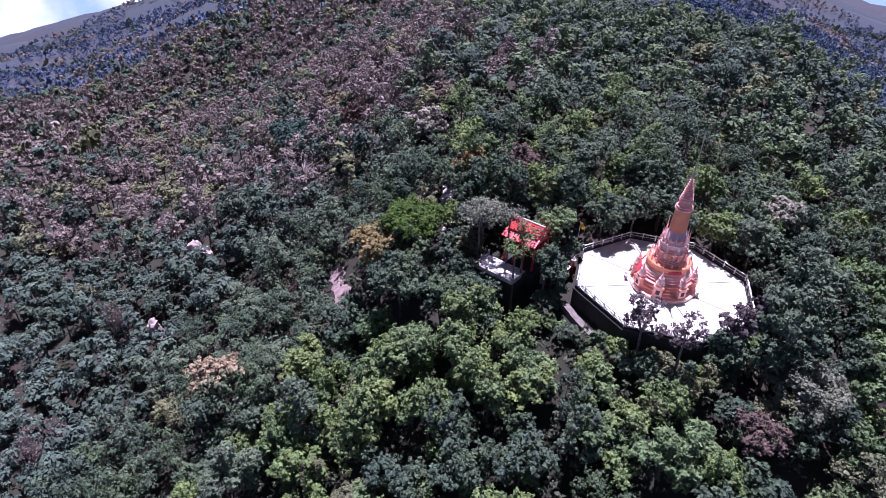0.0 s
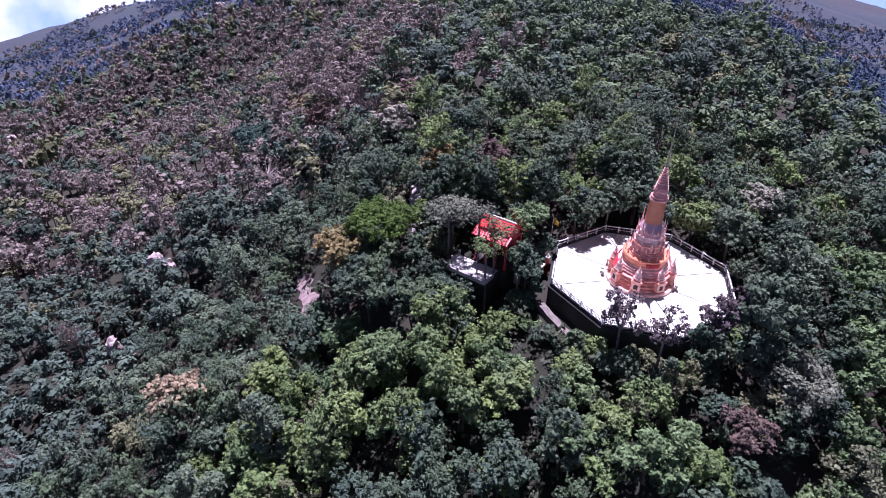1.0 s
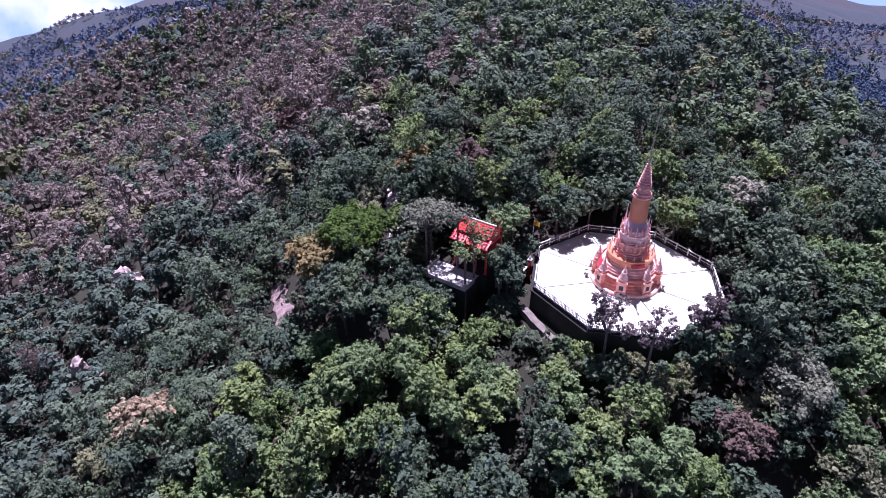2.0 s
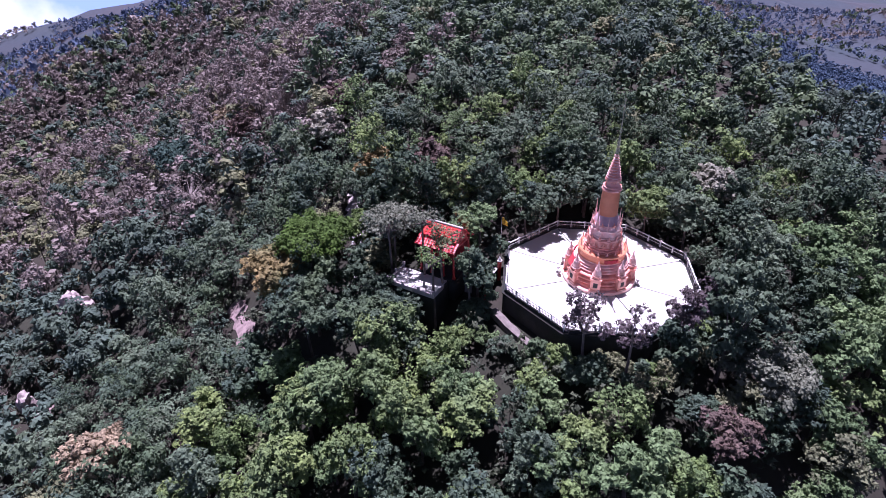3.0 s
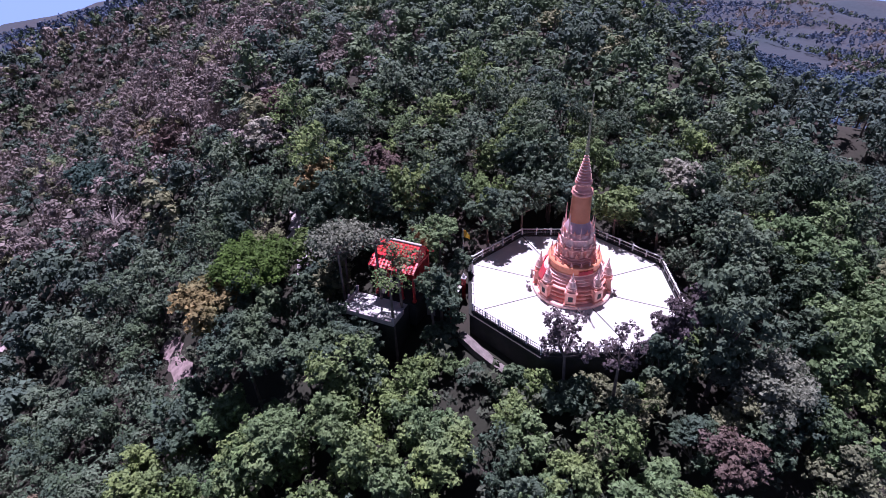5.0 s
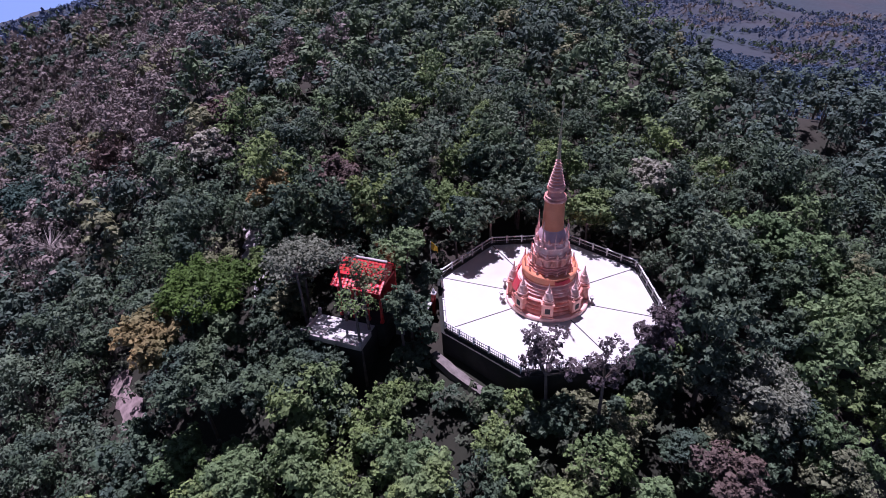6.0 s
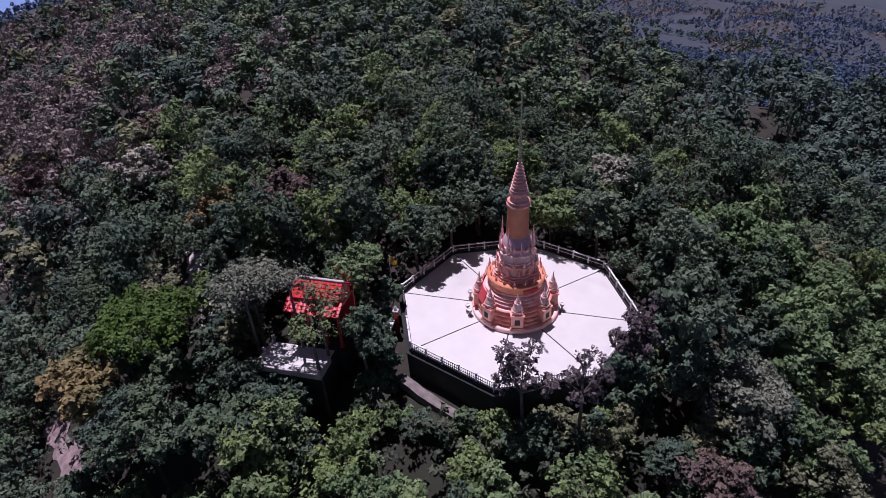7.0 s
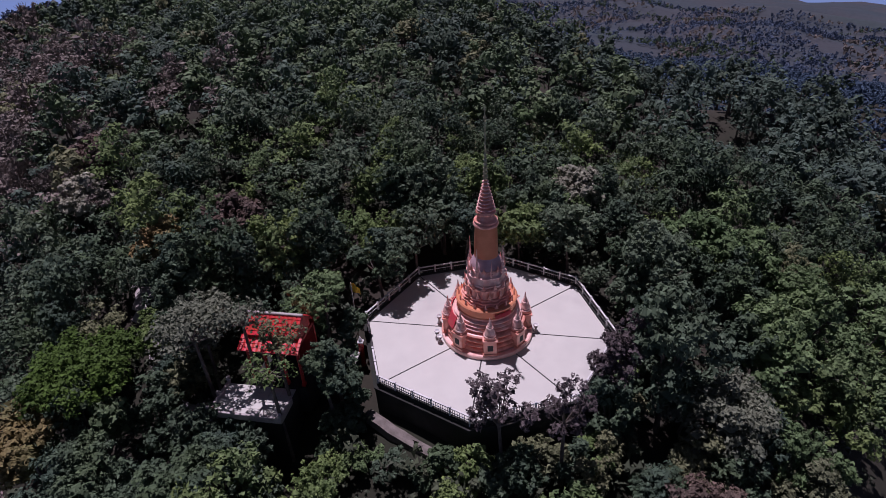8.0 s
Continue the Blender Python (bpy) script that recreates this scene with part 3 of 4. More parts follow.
for k in range(8):
    a = 45 * k + 11
    m = pose(3.62 * math.cos(radians(a)), 3.62 * math.sin(radians(a)), 0.42, 0, 0, a) @ Matrix.Scale(1.18, 4)
    b = piece(tmp[0][0], tmp[0][1], stupa, m, "small rose gold niche shrine against the base")
    for nm, me in tmp[1:]:
        piece(nm, me, b)
# upright flame finials round the bell foot, and antefixes on the storeys
fin_me = bpy.data.meshes.new("flame_finial")
fb = lathe_bm([(0.13, 0.0), (0.17, 0.1), (0.15, 0.35), (0.20, 0.45), (0.13, 0.6), (0.15, 0.75), (0.08, 1.0), (0.10, 1.15), (0.05, 1.4), (0.06, 1.6), (0.015, 2.5)], 10)
fb.to_mesh(fin_me)
fb.free()
fin_me.materials.append(COPPER_PALE)
for k in range(8):
    a = radians(45 * k + 22.5)
    s = 1.15 if k % 2 else 0.7
    piece("flame_finial", fin_me, stupa, pose(1.66 * math.cos(a), 1.66 * math.sin(a), 7.2, 0, 0, 0) @ Matrix.Scale(s, 4))
ante = bmesh.new()
for dx, w, h in ((0.0, 0.26, 0.5), (0.06, 0.16, 0.72)):
    v = [ante.verts.new(c) for c in ((dx - 0.05, -w, 0), (dx + 0.05, -w, 0), (dx + 0.05, w, 0), (dx - 0.05, w, 0), (dx - 0.03, 0, h), (dx + 0.03, 0, h))]
    for q in ((0, 1, 5, 4), (2, 3, 4, 5), (1, 2, 5), (3, 0, 4), (3, 2, 1, 0)):
        ante.faces.new([v[i] for i in q])
ante_me = bpy.data.meshes.new("antefix")
bmesh.ops.recalc_face_normals(ante, faces=ante.faces)
ante.to_mesh(ante_me)
ante.free()
ante_me.materials.append(COPPER)
for count, r, z, off, s in ((16, 2.52, 4.32, 5, 0.8), (12, 1.92, 6.0, 0, 0.9), (8, 1.62, 7.6, 0, 0.9), (12, 2.02, 5.14, 15, 1.0)):
    for k in range(count):
        a = 360 * k / count + off
        piece("antefix", ante_me, stupa, pose(r * math.cos(radians(a)), r * math.sin(radians(a)), z, 0, 0, a) @ Matrix.Scale(s, 4))



def sash(a0, a1, r0, r1, z0, z1, label):
    bm = bmesh.new()
    rows = []
    for i in range(19):
        a = radians(a0 + (a1 - a0) * i / 18)
        sag = 0.10 * math.sin(math.pi * ((i * 3 / 18) % 1))
        rows.append([bm.verts.new((r * math.cos(a), r * math.sin(a), z - sag)) for r, z in ((r0, z0), (r0 + 0.06, z0), (r1 + 0.06, z1), (r1, z1))])
    for p, q in zip(rows, rows[1:]):
        for k in range(4):
            bm.faces.new((p[k], p[(k + 1) % 4], q[(k + 1) % 4], q[k]))
    part("cloth_sash", bm, RED_CLOTH, stupa, label)


sash(150, 222, 3.74, 3.26, 1.95, 3.10, "red cloth sash draped round the mouldings")
sash(292, 326, 2.88, 2.78, 3.62, 3.98, "red cloth tied to the drum")

# offering stands on the floor beside the base
def offering_stand(x, y, h):
    st = empty("offering_stand", pose(x, y, 0), "small pale stone offering stand on the terrace floor", "stand", "offering stands")
    part("pedestal", lathe_bm([(0.24, 0.0), (0.24, 0.08), (0.12, 0.14), (0.10, h - 0.15), (0.2, h - 0.06), (0.22, h)], 12), PALE_STONE, st)
    part("bowl", lathe_bm([(0.10, h), (0.24, h + 0.1), (0.28, h + 0.24), (0.22, h + 0.24), (0.08, h + 0.12)], 12), WHITE_PAINT, st)
    return st


for x, y, h in ((-4.75, 0.55, 0.7), (-4.55, -1.65, 0.6), (-4.2, -2.25, 0.5), (4.65, 0.4, 0.6)):
    offering_stand(x, y, h)

# ---- the pavilion with its red roof, and the tiled forecourt ----
pavilion = empty("pavilion", pose(-17.2, -7.7, -0.02) @ Matrix.Diagonal((0.88, 1, 1, 1)), "open pavilion with two-tiered red tile roof among trees", "pavilion")
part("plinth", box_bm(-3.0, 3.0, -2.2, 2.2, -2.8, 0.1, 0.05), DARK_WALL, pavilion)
col_me = bpy.data.meshes.new("column")
cb = box_bm(-0.13, 0.13, -0.13, 0.13, 0.1, 4.35, 0.02)
box_bm(-0.2, 0.2, -0.2, 0.2, 0.1, 0.4, 0.03, cb)
cb.to_mesh(col_me)
cb.free()
col_me.materials.append(RED_PAINT)
for x in (-2.6, -0.9, 0.9, 2.6):
    for y in (-1.8, 1.8):
        piece("column", col_me, pavilion, pose(x, y, 0), "red painted square column" if x == -2.6 and y < 0 else "")
for y in (-1.8, 1.8):
    part("beam", box_bm(-2.8, 2.8, y - 0.1, y + 0.1, 4.05, 4.35, 0.02), RED_PAINT, pavilion)
for x in (-2.6, 2.6):
    part("beam", box_bm(x - 0.1, x + 0.1, -1.7, 1.7, 4.05, 4.35, 0.02), RED_PAINT, pavilion)
part("back_panel", box_bm(-2.5, 2.5, 1.72, 1.78, 0.1, 4.0), RED_PAINT, pavilion)


def roof_slope(parent, x0, x1, y0, z0, y1, z1, rows, cols):
    """A slope of overlapping tile strips from the eave (y0, z0) to the top (y1, z1), on a thin deck."""
    n = Vector((0, z1 - z0, y0 - y1)).normalized()
    n = n if n.z > 0 else -n
    deck = bmesh.new()
    v = [deck.verts.new(c) for c in ((x0, y0, z0), (x1, y0, z0), (x1, y1, z1), (x0, y1, z1))]
    w = [deck.verts.new(q.co - n * 0.08) for q in v]
    for q in ((v[0], v[1], v[2], v[3]), (w[3], w[2], w[1], w[0]), (v[0], w[0], w[1], v[1]), (v[1], w[1], w[2], v[2]), (v[2], w[2], w[3], v[3]), (v[3], w[3], w[0], v[0])):
        deck.faces.new(q)
    d = part("roof_slope", deck, RED_PAINT, parent)
    length = math.hypot(y1 - y0, z1 - z0) / rows
    width = (x1 - x0) / cols
    tile = bmesh.new()
    g = [tile.verts.new(c) for c in ((0.01, 0, 0.07), (width / 2, 0, 0.10), (width - 0.01, 0, 0.07), (width - 0.01, length * 1.12, 0.02), (width / 2, length * 1.12, 0.05), (0.01, length * 1.12, 0.02), (0.01, 0, 0.02), (width - 0.01, 0, 0.02))]
    for q in ((0, 1, 4, 5), (1, 2, 3, 4), (0, 6, 7, 2, 1), (0, 5, 6), (2, 7, 3)):
        tile.faces.new([g[i] for i in q])
    me = bpy.data.meshes.new("roof_tile")
    tile.to_mesh(me)
    tile.free()
    me.materials.append(RED_ROOF)
    tilt = math.degrees(math.atan2(z1 - z0, abs(y1 - y0)))
    for i in range(rows):
        for k in range(cols):
            f0 = i / rows
            m = pose(x0 + k * width, y0 + (y1 - y0) * f0, z0 + (z1 - z0) * f0, tilt, 0, 0)
            if y1 < y0:
                m = pose(x0 + (k + 1) * width, y0 + (y1 - y0) * f0, z0 + (z1 - z0) * f0, 0, 0, 180) @ pose(0, 0, 0, tilt)
            piece("roof_tile", me, d, m)


upper = part("roof_frame", box_bm(-2.5, 2.5, -0.06, 0.06, 6.1, 6.3, 0.02), RED_PAINT, pavilion)
roof_slope(pavilion, -2.75, 2.75, -1.55, 5.15, 0.0, 6.35, 5, 12)
roof_slope(pavilion, -2.75, 2.75, 1.55, 5.15, 0.0, 6.35, 5, 12)
roof_slope(pavilion, -3.1, 3.1, -2.6, 4.25, -1.35, 4.95, 4, 13)
roof_slope(pavilion, -3.1, 3.1, 2.6, 4.25, 1.35, 4.95, 4, 13)
part("ridge_cap", box_bm(-2.85, 2.85, -0.14, 0.14, 6.30, 6.50, 0.05), PALE_STONE, pavilion, "pale mortar ridge cap")
for x in (-2.7, 2.7):
    gab = bmesh.new()
    for dx in (-0.05, 0.05):
        for y, z in ((-1.5, 5.1), (1.5, 5.1), (0, 6.28)):
            gab.verts.new((x + dx, y, z))
    gab.verts.ensure_lookup_table()
    g = gab.verts
    for q in ((0, 1, 2), (5, 4, 3), (0, 3, 4, 1), (1, 4, 5, 2), (2, 5, 3, 0)):
        gab.faces.new([g[i] for i in q])
    part("gable", gab, RED_PAINT, pavilion)
part("gable_wall", box_bm(-2.6, 2.6, -1.42, 1.42, 4.36, 5.05, 0.02), RED_PAINT, pavilion)

forecourt = empty("forecourt", pose(-18.3, -11.5, 0), "white tiled forecourt with low stone kerb before the pavilion", "terrace", kind="structure")
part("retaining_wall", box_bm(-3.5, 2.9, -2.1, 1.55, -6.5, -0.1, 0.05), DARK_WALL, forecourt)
TILES_X, TILES_Y = 6, 4
tile_me = bpy.data.meshes.new("floor_tile")
tb = box_bm(0, 6.2 / TILES_X - 0.03, 0, 3.5 / TILES_Y - 0.03, -0.08, 0.0, 0.008)
tb.to_mesh(tile_me)
tb.free()
tile_me.materials.append(WHITE_TILE)
for i in range(TILES_X):
    for k in range(TILES_Y):
        piece("floor_tile", tile_me, forecourt, pose(-3.4 + i * 6.2 / TILES_X, -2.0 + k * 3.5 / TILES_Y, 0))
for x0, x1, y0, y1 in ((-3.6, 3.0, -2.2, -2.0), (-3.6, -3.4, -1.99, 1.6), (2.8, 3.0, -1.99, 0.2)):
    part("kerb", box_bm(x0, x1, y0, y1, -0.3, 0.32, 0.03), PALE_STONE, forecourt)
for x, y in ((-3.5, -2.1), (-1.3, -2.1), (0.9, -2.1), (2.9, -2.1), (-3.5, 1.5), (-3.5, -0.3)):
    part("kerb_post", box_bm(x - 0.14, x + 0.14, y - 0.14, y + 0.14, 0.3, 0.75, 0.03), PALE_STONE, forecourt)

# steps and landing that join the forecourt and the shrine terrace
landing = empty("entrance_landing", pose(-12.6, -6.0, 0), "pale stone landing and steps at the terrace entrance", "steps", kind="structure")
part("landing_slab", box_bm(-0.9, 1.2, -1.5, 1.6, -0.3, -0.14, 0.04), WHITE_TILE, landing)
part("landing_base", box_bm(-0.86, 1.16, -1.46, 1.56, -3.6, -0.3), DARK_WALL, landing, "concrete base, coloured near black for shade")
for i in range(3):
    part("step", box_bm(-1.3 - 0.35 * i, -0.94 - 0.35 * i, -1.3, 1.4, -3.6, -0.32 - 0.17 * i, 0.02), PALE_STONE, landing)
for y in (-1.75, 1.85):
    gp = empty("gate_pillar", pose(-11.35, -6.0 + y, 0), "red and white gate pillar beside the terrace entrance", "pillar", "gate pillars")
    part("shaft", box_bm(-0.2, 0.2, -0.2, 0.2, -3.0, 0.8, 0.03), RED_PAINT, gp)
    part("capital", box_bm(-0.28, 0.28, -0.28, 0.28, 0.8, 0.96, 0.04), WHITE_PAINT, gp)
    part("bud_finial", lathe_bm([(0.14, 0.96), (0.2, 1.06), (0.16, 1.2), (0.04, 1.45)], 12), WHITE_PAINT, gp)

flag = empty("flagpole", pose(-12.9, -0.6, -2.4), "slender pole with a limp yellow temple flag", "flag")
part("pole", lathe_bm([(0.05, 0.0), (0.045, 3.4), (0.03, 7.4)], 8), WHITE_PAINT, flag)
fl = bmesh.new()
rows_ = []
for i in range(7):
    u = i / 6
    rows_.append([fl.verts.new((0.05 + 0.75 * u, 0.10 * math.sin(u * 7 + w * 2), 7.3 - w * (1.0 - 0.3 * u) - 0.55 * u * u)) for w in (0, 0.5, 1.0)])
for a, b in zip(rows_, rows_[1:]):
    for w in (0, 1):
        fl.faces.new((a[w], b[w], b[w + 1], a[w + 1]))
cloth = part("cloth", fl, YELLOW_CLOTH, flag, "faded yellow cloth")
so = cloth.modifiers.new("thickness", "SOLIDIFY")
so.thickness = 0.015


# ---- footpaths on the slope ----
def ribbon(points, width, lift=0.12, depth=0.5, seed=0, rough=0.25):
    """A worn path laid over the ground, with uneven edges and a body that goes into the soil."""
    rng = np.random.default_rng(seed)
    pts = [np.array(p, float) for p in points]
    fine = []
    for a, b in zip(pts, pts[1:]):
        n = max(2, int(np.linalg.norm(b - a) / 0.8))
        fine += [a + (b - a) * i / n for i in range(n)]
    fine.append(pts[-1])
    verts, faces = [], []
    for i, p in enumerate(fine):
        d = fine[min(i + 1, len(fine) - 1)] - fine[max(i - 1, 0)]
        d = d[:2] / (np.linalg.norm(d[:2]) + 1e-9)
        side = np.array((-d[1], d[0]))
        ws = width / 2 * (1 + rng.uniform(-rough, rough, 2))
        for w in (-ws[0], 0.0, ws[1]):
            q = p[:2] + side * w
            z = (p[2] if len(p) > 2 else float(land(*q))) + lift + rng.uniform(-0.05, 0.05)
            verts.append((*q, z))
        for w in (-ws[0], ws[1]):
            q = p[:2] + side * w * 1.1
            verts.append((*q, (p[2] if len(p) > 2 else float(land(*q))) - depth))
    for i in range(len(fine) - 1):
        a, b = 5 * i, 5 * i + 5
        faces += [(a, a + 1, b + 1, b), (a + 1, a + 2, b + 2, b + 1), (a + 3, a, b, b + 3), (a + 2, a + 4, b + 4, b + 2)]
    return verts, faces


def footpath(points, width, mat, label, seed, rough=0.25, depth=0.5):
    v, q = ribbon(points, width, seed=seed, rough=rough, depth=depth)
    tagged(new("footpath", mesh_of("footpath", v, q, mat, False)), label, "path", kind="structure")


footpath([(-9.3, -9.9, -2.1), (-6.0, -11.6, -2.6), (-2.0, -13.0, -3.3)], 0.95, WALK_STONE, "worn grey concrete walkway below the terrace wall", 3, 0.12, 0.7)
for i, (pts, w) in enumerate(PATHS):
    footpath(pts, w, PATH_EARTH if i in EARTHY else PALE_STONE, "bare pinkish earth path cut through the trees" if i in EARTHY else "pale stone hillside path with worn steps", 10 + i, 0.45)


# ---- pale rock among the trees ----
def rock_outcrop(x, y, width, height, seed, label):
    """A broken rock face of a few split boulders that stands out of the slope."""
    rng = np.random.default_rng(seed)
    z = float(land(x, y))
    rock = empty("rock_outcrop", pose(x, y, z), label, "rock", "rock outcrops")
    for i in range(4):
        bm = bmesh.new()
        bmesh.ops.create_icosphere(bm, subdivisions=3, radius=1.0)
        off = Vector(rng.uniform(-9, 9, 3))
        w, h = width * rng.uniform(0.42, 0.58), height * rng.uniform(0.24, 0.32)
        c = Vector((rng.uniform(-0.3, 0.3) * width, rng.uniform(-0.3, 0.3) * width, height * (0.05 + 0.2 * i)))
        for v in bm.verts:
            k = 1 + 0.45 * noise.noise(v.co * 1.3 + off) + 0.34 * noise.noise(v.co * 3.4 + off)
            v.co = c + Vector((v.co.x * w * k, v.co.y * w * k, v.co.z * h * k))
        part("boulder", bm, ROCK, rock)


rock_outcrop(-90.0, -19.4, 3.7, 6.4, 31, "pale pinkish rock face between the trees")
rock_outcrop(-77.6, -36.2, 2.2, 6.8, 32, "small whitish rock standing out of the trees")
for i, (x, y, w, h) in enumerate(((-245.0, 9.0, 3.6, 7.5), (-238.0, 5.0, 2.6, 7.0), (-231.0, 1.5, 3.2, 7.0), (-222.0, 2.0, 2.2, 6.5))):
    rock_outcrop(x, y, w, h, 33 + i, "pale pinkish rock scar on the far slope")


# ---- trees ----
def leaf_sprays(centres, normals, size, rng, loose=0.4):
    """Pointed leaf sprays, one three-cornered face each, that look along the given directions."""
    n = len(centres)
    normals = normals + rng.normal(0, loose, (n, 3))
    normals /= np.linalg.norm(normals, axis=1)[:, None]
    u = np.cross(normals, rng.normal(0, 1, (n, 3)))
    u /= np.linalg.norm(u, axis=1)[:, None] + 1e-9
    v = np.cross(normals, u)
    a = (size * rng.uniform(0.55, 1.45, n))[:, None]
    b = a * rng.uniform(0.45, 0.95, n)[:, None]
    return np.stack([centres + u * a * 1.2, centres - u * a * 0.6 + v * b, centres - u * a * 0.6 - v * b], 1)


def twig_sprays(centres, ways, size, rng):
    """Slim bare twigs, one narrow face each, that point along the given directions."""
    n = len(centres)
    ways = ways + rng.normal(0, 0.3, (n, 3))
    ways /= np.linalg.norm(ways, axis=1)[:, None]
    side = np.cross(ways, rng.normal(0, 1, (n, 3)))
    side /= np.linalg.norm(side, axis=1)[:, None] + 1e-9
    a = (size * rng.uniform(1.2, 3.2, n))[:, None]
    b = (size * rng.uniform(0.16, 0.34, n))[:, None]
    return np.stack([centres + ways * a, centres - ways * a * 0.5 + side * b, centres - ways * a * 0.5 - side * b], 1)


def crown(rng, radius, low, high, lobes, count, size, flat=0.0, thin=1.0, up=0.35, twigs=0.0, knots=15):
    """Sprays of leaves on small tufts, which sit on uneven clumps that fill a crown between the heights low and high."""
    k = rng.uniform(0, 2 * math.pi, lobes)
    rho = radius * np.sqrt(rng.uniform(0.0, 1.0, lobes)) * 0.80
    top = np.sqrt(np.clip(1 - (rho / radius) ** 2, 0.05, 1))
    lift = rng.uniform(0.1, 1.0, lobes) if flat == 0 else rng.uniform(0.85, 1.0, lobes)
    cz = low + (high - low) * (0.12 + 0.70 * top * lift)
    c = np.stack([rho * np.cos(k), rho * np.sin(k), cz], 1)
    lr = radius * rng.uniform(0.20, 0.40, lobes)
    weight = lr ** 2 / np.sum(lr ** 2)
    squash = np.array((1, 1, 0.85 - 0.45 * flat))
    # tufts on the upper shell of each clump
    tufts = lobes * knots
    on = rng.choice(lobes, tufts, p=weight)
    d = rng.normal(0, 1, (tufts, 3))
    d[:, 2] += up + 0.25
    d /= np.linalg.norm(d, axis=1)[:, None]
    tc = c[on] + d * squash * (lr[on] * thin * rng.uniform(0.55, 1.12, tufts))[:, None]
    tr = lr[on] * rng.uniform(0.75, 1.3, tufts) * 1.1 / math.sqrt(knots)
    share = tr ** 2 / np.sum(tr ** 2)
    which = rng.choice(tufts, count, p=share)
    e = rng.normal(0, 1, (count, 3))
    e[:, 2] += 0.45
    e /= np.linalg.norm(e, axis=1)[:, None]
    pos = tc[which] + e * (0.95, 0.95, 0.7) * (tr[which] * rng.uniform(0.55, 1.1, count))[:, None]
    nrm = e * 0.75 + d[which] * 0.25 + np.array((0, 0, 0.35))
    leafy = leaf_sprays(pos, nrm, size, rng, 0.15 + 0.016 * knots)
    if twigs < 0.8 and count > 125 * lobes * (0.2 if knots < 6 else 1):
        # solid core added inside each clump as inner leaf mass, to block light
        tip = np.array(((1, 0, 0), (0, 1, 0), (-1, 0, 0), (0, -1, 0), (0, 0, 0.45), (0, 0, -0.9)), float)
        side = np.array(((0, 1, 4), (1, 2, 4), (2, 3, 4), (3, 0, 4), (1, 0, 5), (2, 1, 5), (3, 2, 5), (0, 3, 5)))
        inner = c[:, None, :] - (0, 0, 0.06 * radius) + tip * squash * (lr * thin * 0.57)[:, None, None] * rng.uniform(0.75, 1.15, (lobes, 6, 1))
        leafy = np.concatenate([leafy, inner[:, side].reshape(-1, 3, 3)])
    if twigs:
        bare = np.flatnonzero(rng.uniform(0, 1, count) < twigs)
        leafy[bare] = twig_sprays(pos[bare], e[bare] * 0.5 + np.array((0, 0, 0.8)), size, rng)
    return leafy, c


def trunk(rng, low, centres, girth, limbs):
    lean = rng.normal(0, 0.25, 2)
    top = np.array((*lean, low + 0.35))
    out = [tube([(0, 0, -0.8), (0.05, 0.02, 0.2), (*lean * 0.4, low * 0.5), top], [girth * 1.4, girth, girth * 0.8, girth * 0.6], 7)]
    for c in centres[:limbs]:
        m = top * 0.45 + c * 0.55 + np.array((0, 0, -0.35))
        out.append(tube([top - (0, 0, 0.3), m, c], [girth * 0.5, girth * 0.28, girth * 0.08], 5))
    return np.concatenate(out)


KINDS = {  # leaf material, radius, crown from, crown to, clumps, flatness, label
    "dark": (3.0, 1.6, 7.8, 20, 0.0, "broad forest tree with dense dark green crown"),
    "mid": (2.9, 1.5, 7.4, 20, 0.0, "leafy hillside tree with mid green clumped crown"),
    "blue": (2.8, 1.6, 8.4, 19, 0.0, "tall forest tree with dull blue-green crown"),
    "yellow": (2.7, 1.4, 7.0, 18, 0.0, "sunlit tree with yellow-green leafy crown"),
    "olive": (2.8, 1.6, 7.4, 17, 0.0, "half-dry tree with olive brown crown"),
    "dry": (2.8, 2.0, 7.4, 14, 0.0, "dry-season tree with thin pinkish brown crown"),
}


def prototype(kind, seed, count, size, up=0.35):
    rng = np.random.default_rng(seed)
    r, low, high, lobes, flat, label = KINDS[kind]
    r, high = r * rng.uniform(0.9, 1.15), high * rng.uniform(0.92, 1.1)
    lobes = lobes if count > 600 else lobes * 2 // 3
    thin = 0.92 if kind == "dry" else 1.0
    n = int(count * (1.2 if kind == "dry" else 1.0))
    size = size * (0.8 if kind == "dry" else 1.0)
    q, c = crown(rng, r, low, high, lobes, n, size, flat, thin, up, 0.45 if kind == "dry" else 0.0, 16 if count > 1500 else 6 if count > 600 else 2)
    return q, trunk(rng, low + 0.6, c, 0.17, 6)


def tree_thing(leaf, crown_q, trunk_q, label, group="", bark=None, m=None):
    t = empty("tree", m or pose(0, 0, 0), label, "tree", group)
    piece("trunk", quads_mesh("trunk", trunk_q, bark or BARK), t)
    piece("crown", quads_mesh("crown", crown_q, LEAF[leaf], 3), t)
    return t


def special(leaf, x, y, top, radius, depth, count, size, lobes, label, seed, flat=0.0, bark=None, limbs=8, twigs=0.0):
    """One tree that stands out, by its place, the height of its top and its crown's radius and depth."""
    rng = np.random.default_rng(seed)
    z = float(land(x, y))
    high = top - z
    q, c = crown(rng, radius, max(high - depth, 0.8), high, lobes, count, size, flat, twigs=twigs)
    return tree_thing(leaf, q, trunk(rng, max(high - depth, 0.8) + 0.4, c, 0.2, limbs), label, "", bark, pose(x, y, z))


for row in SPECIAL:
    special(*row[:10], **row[10])

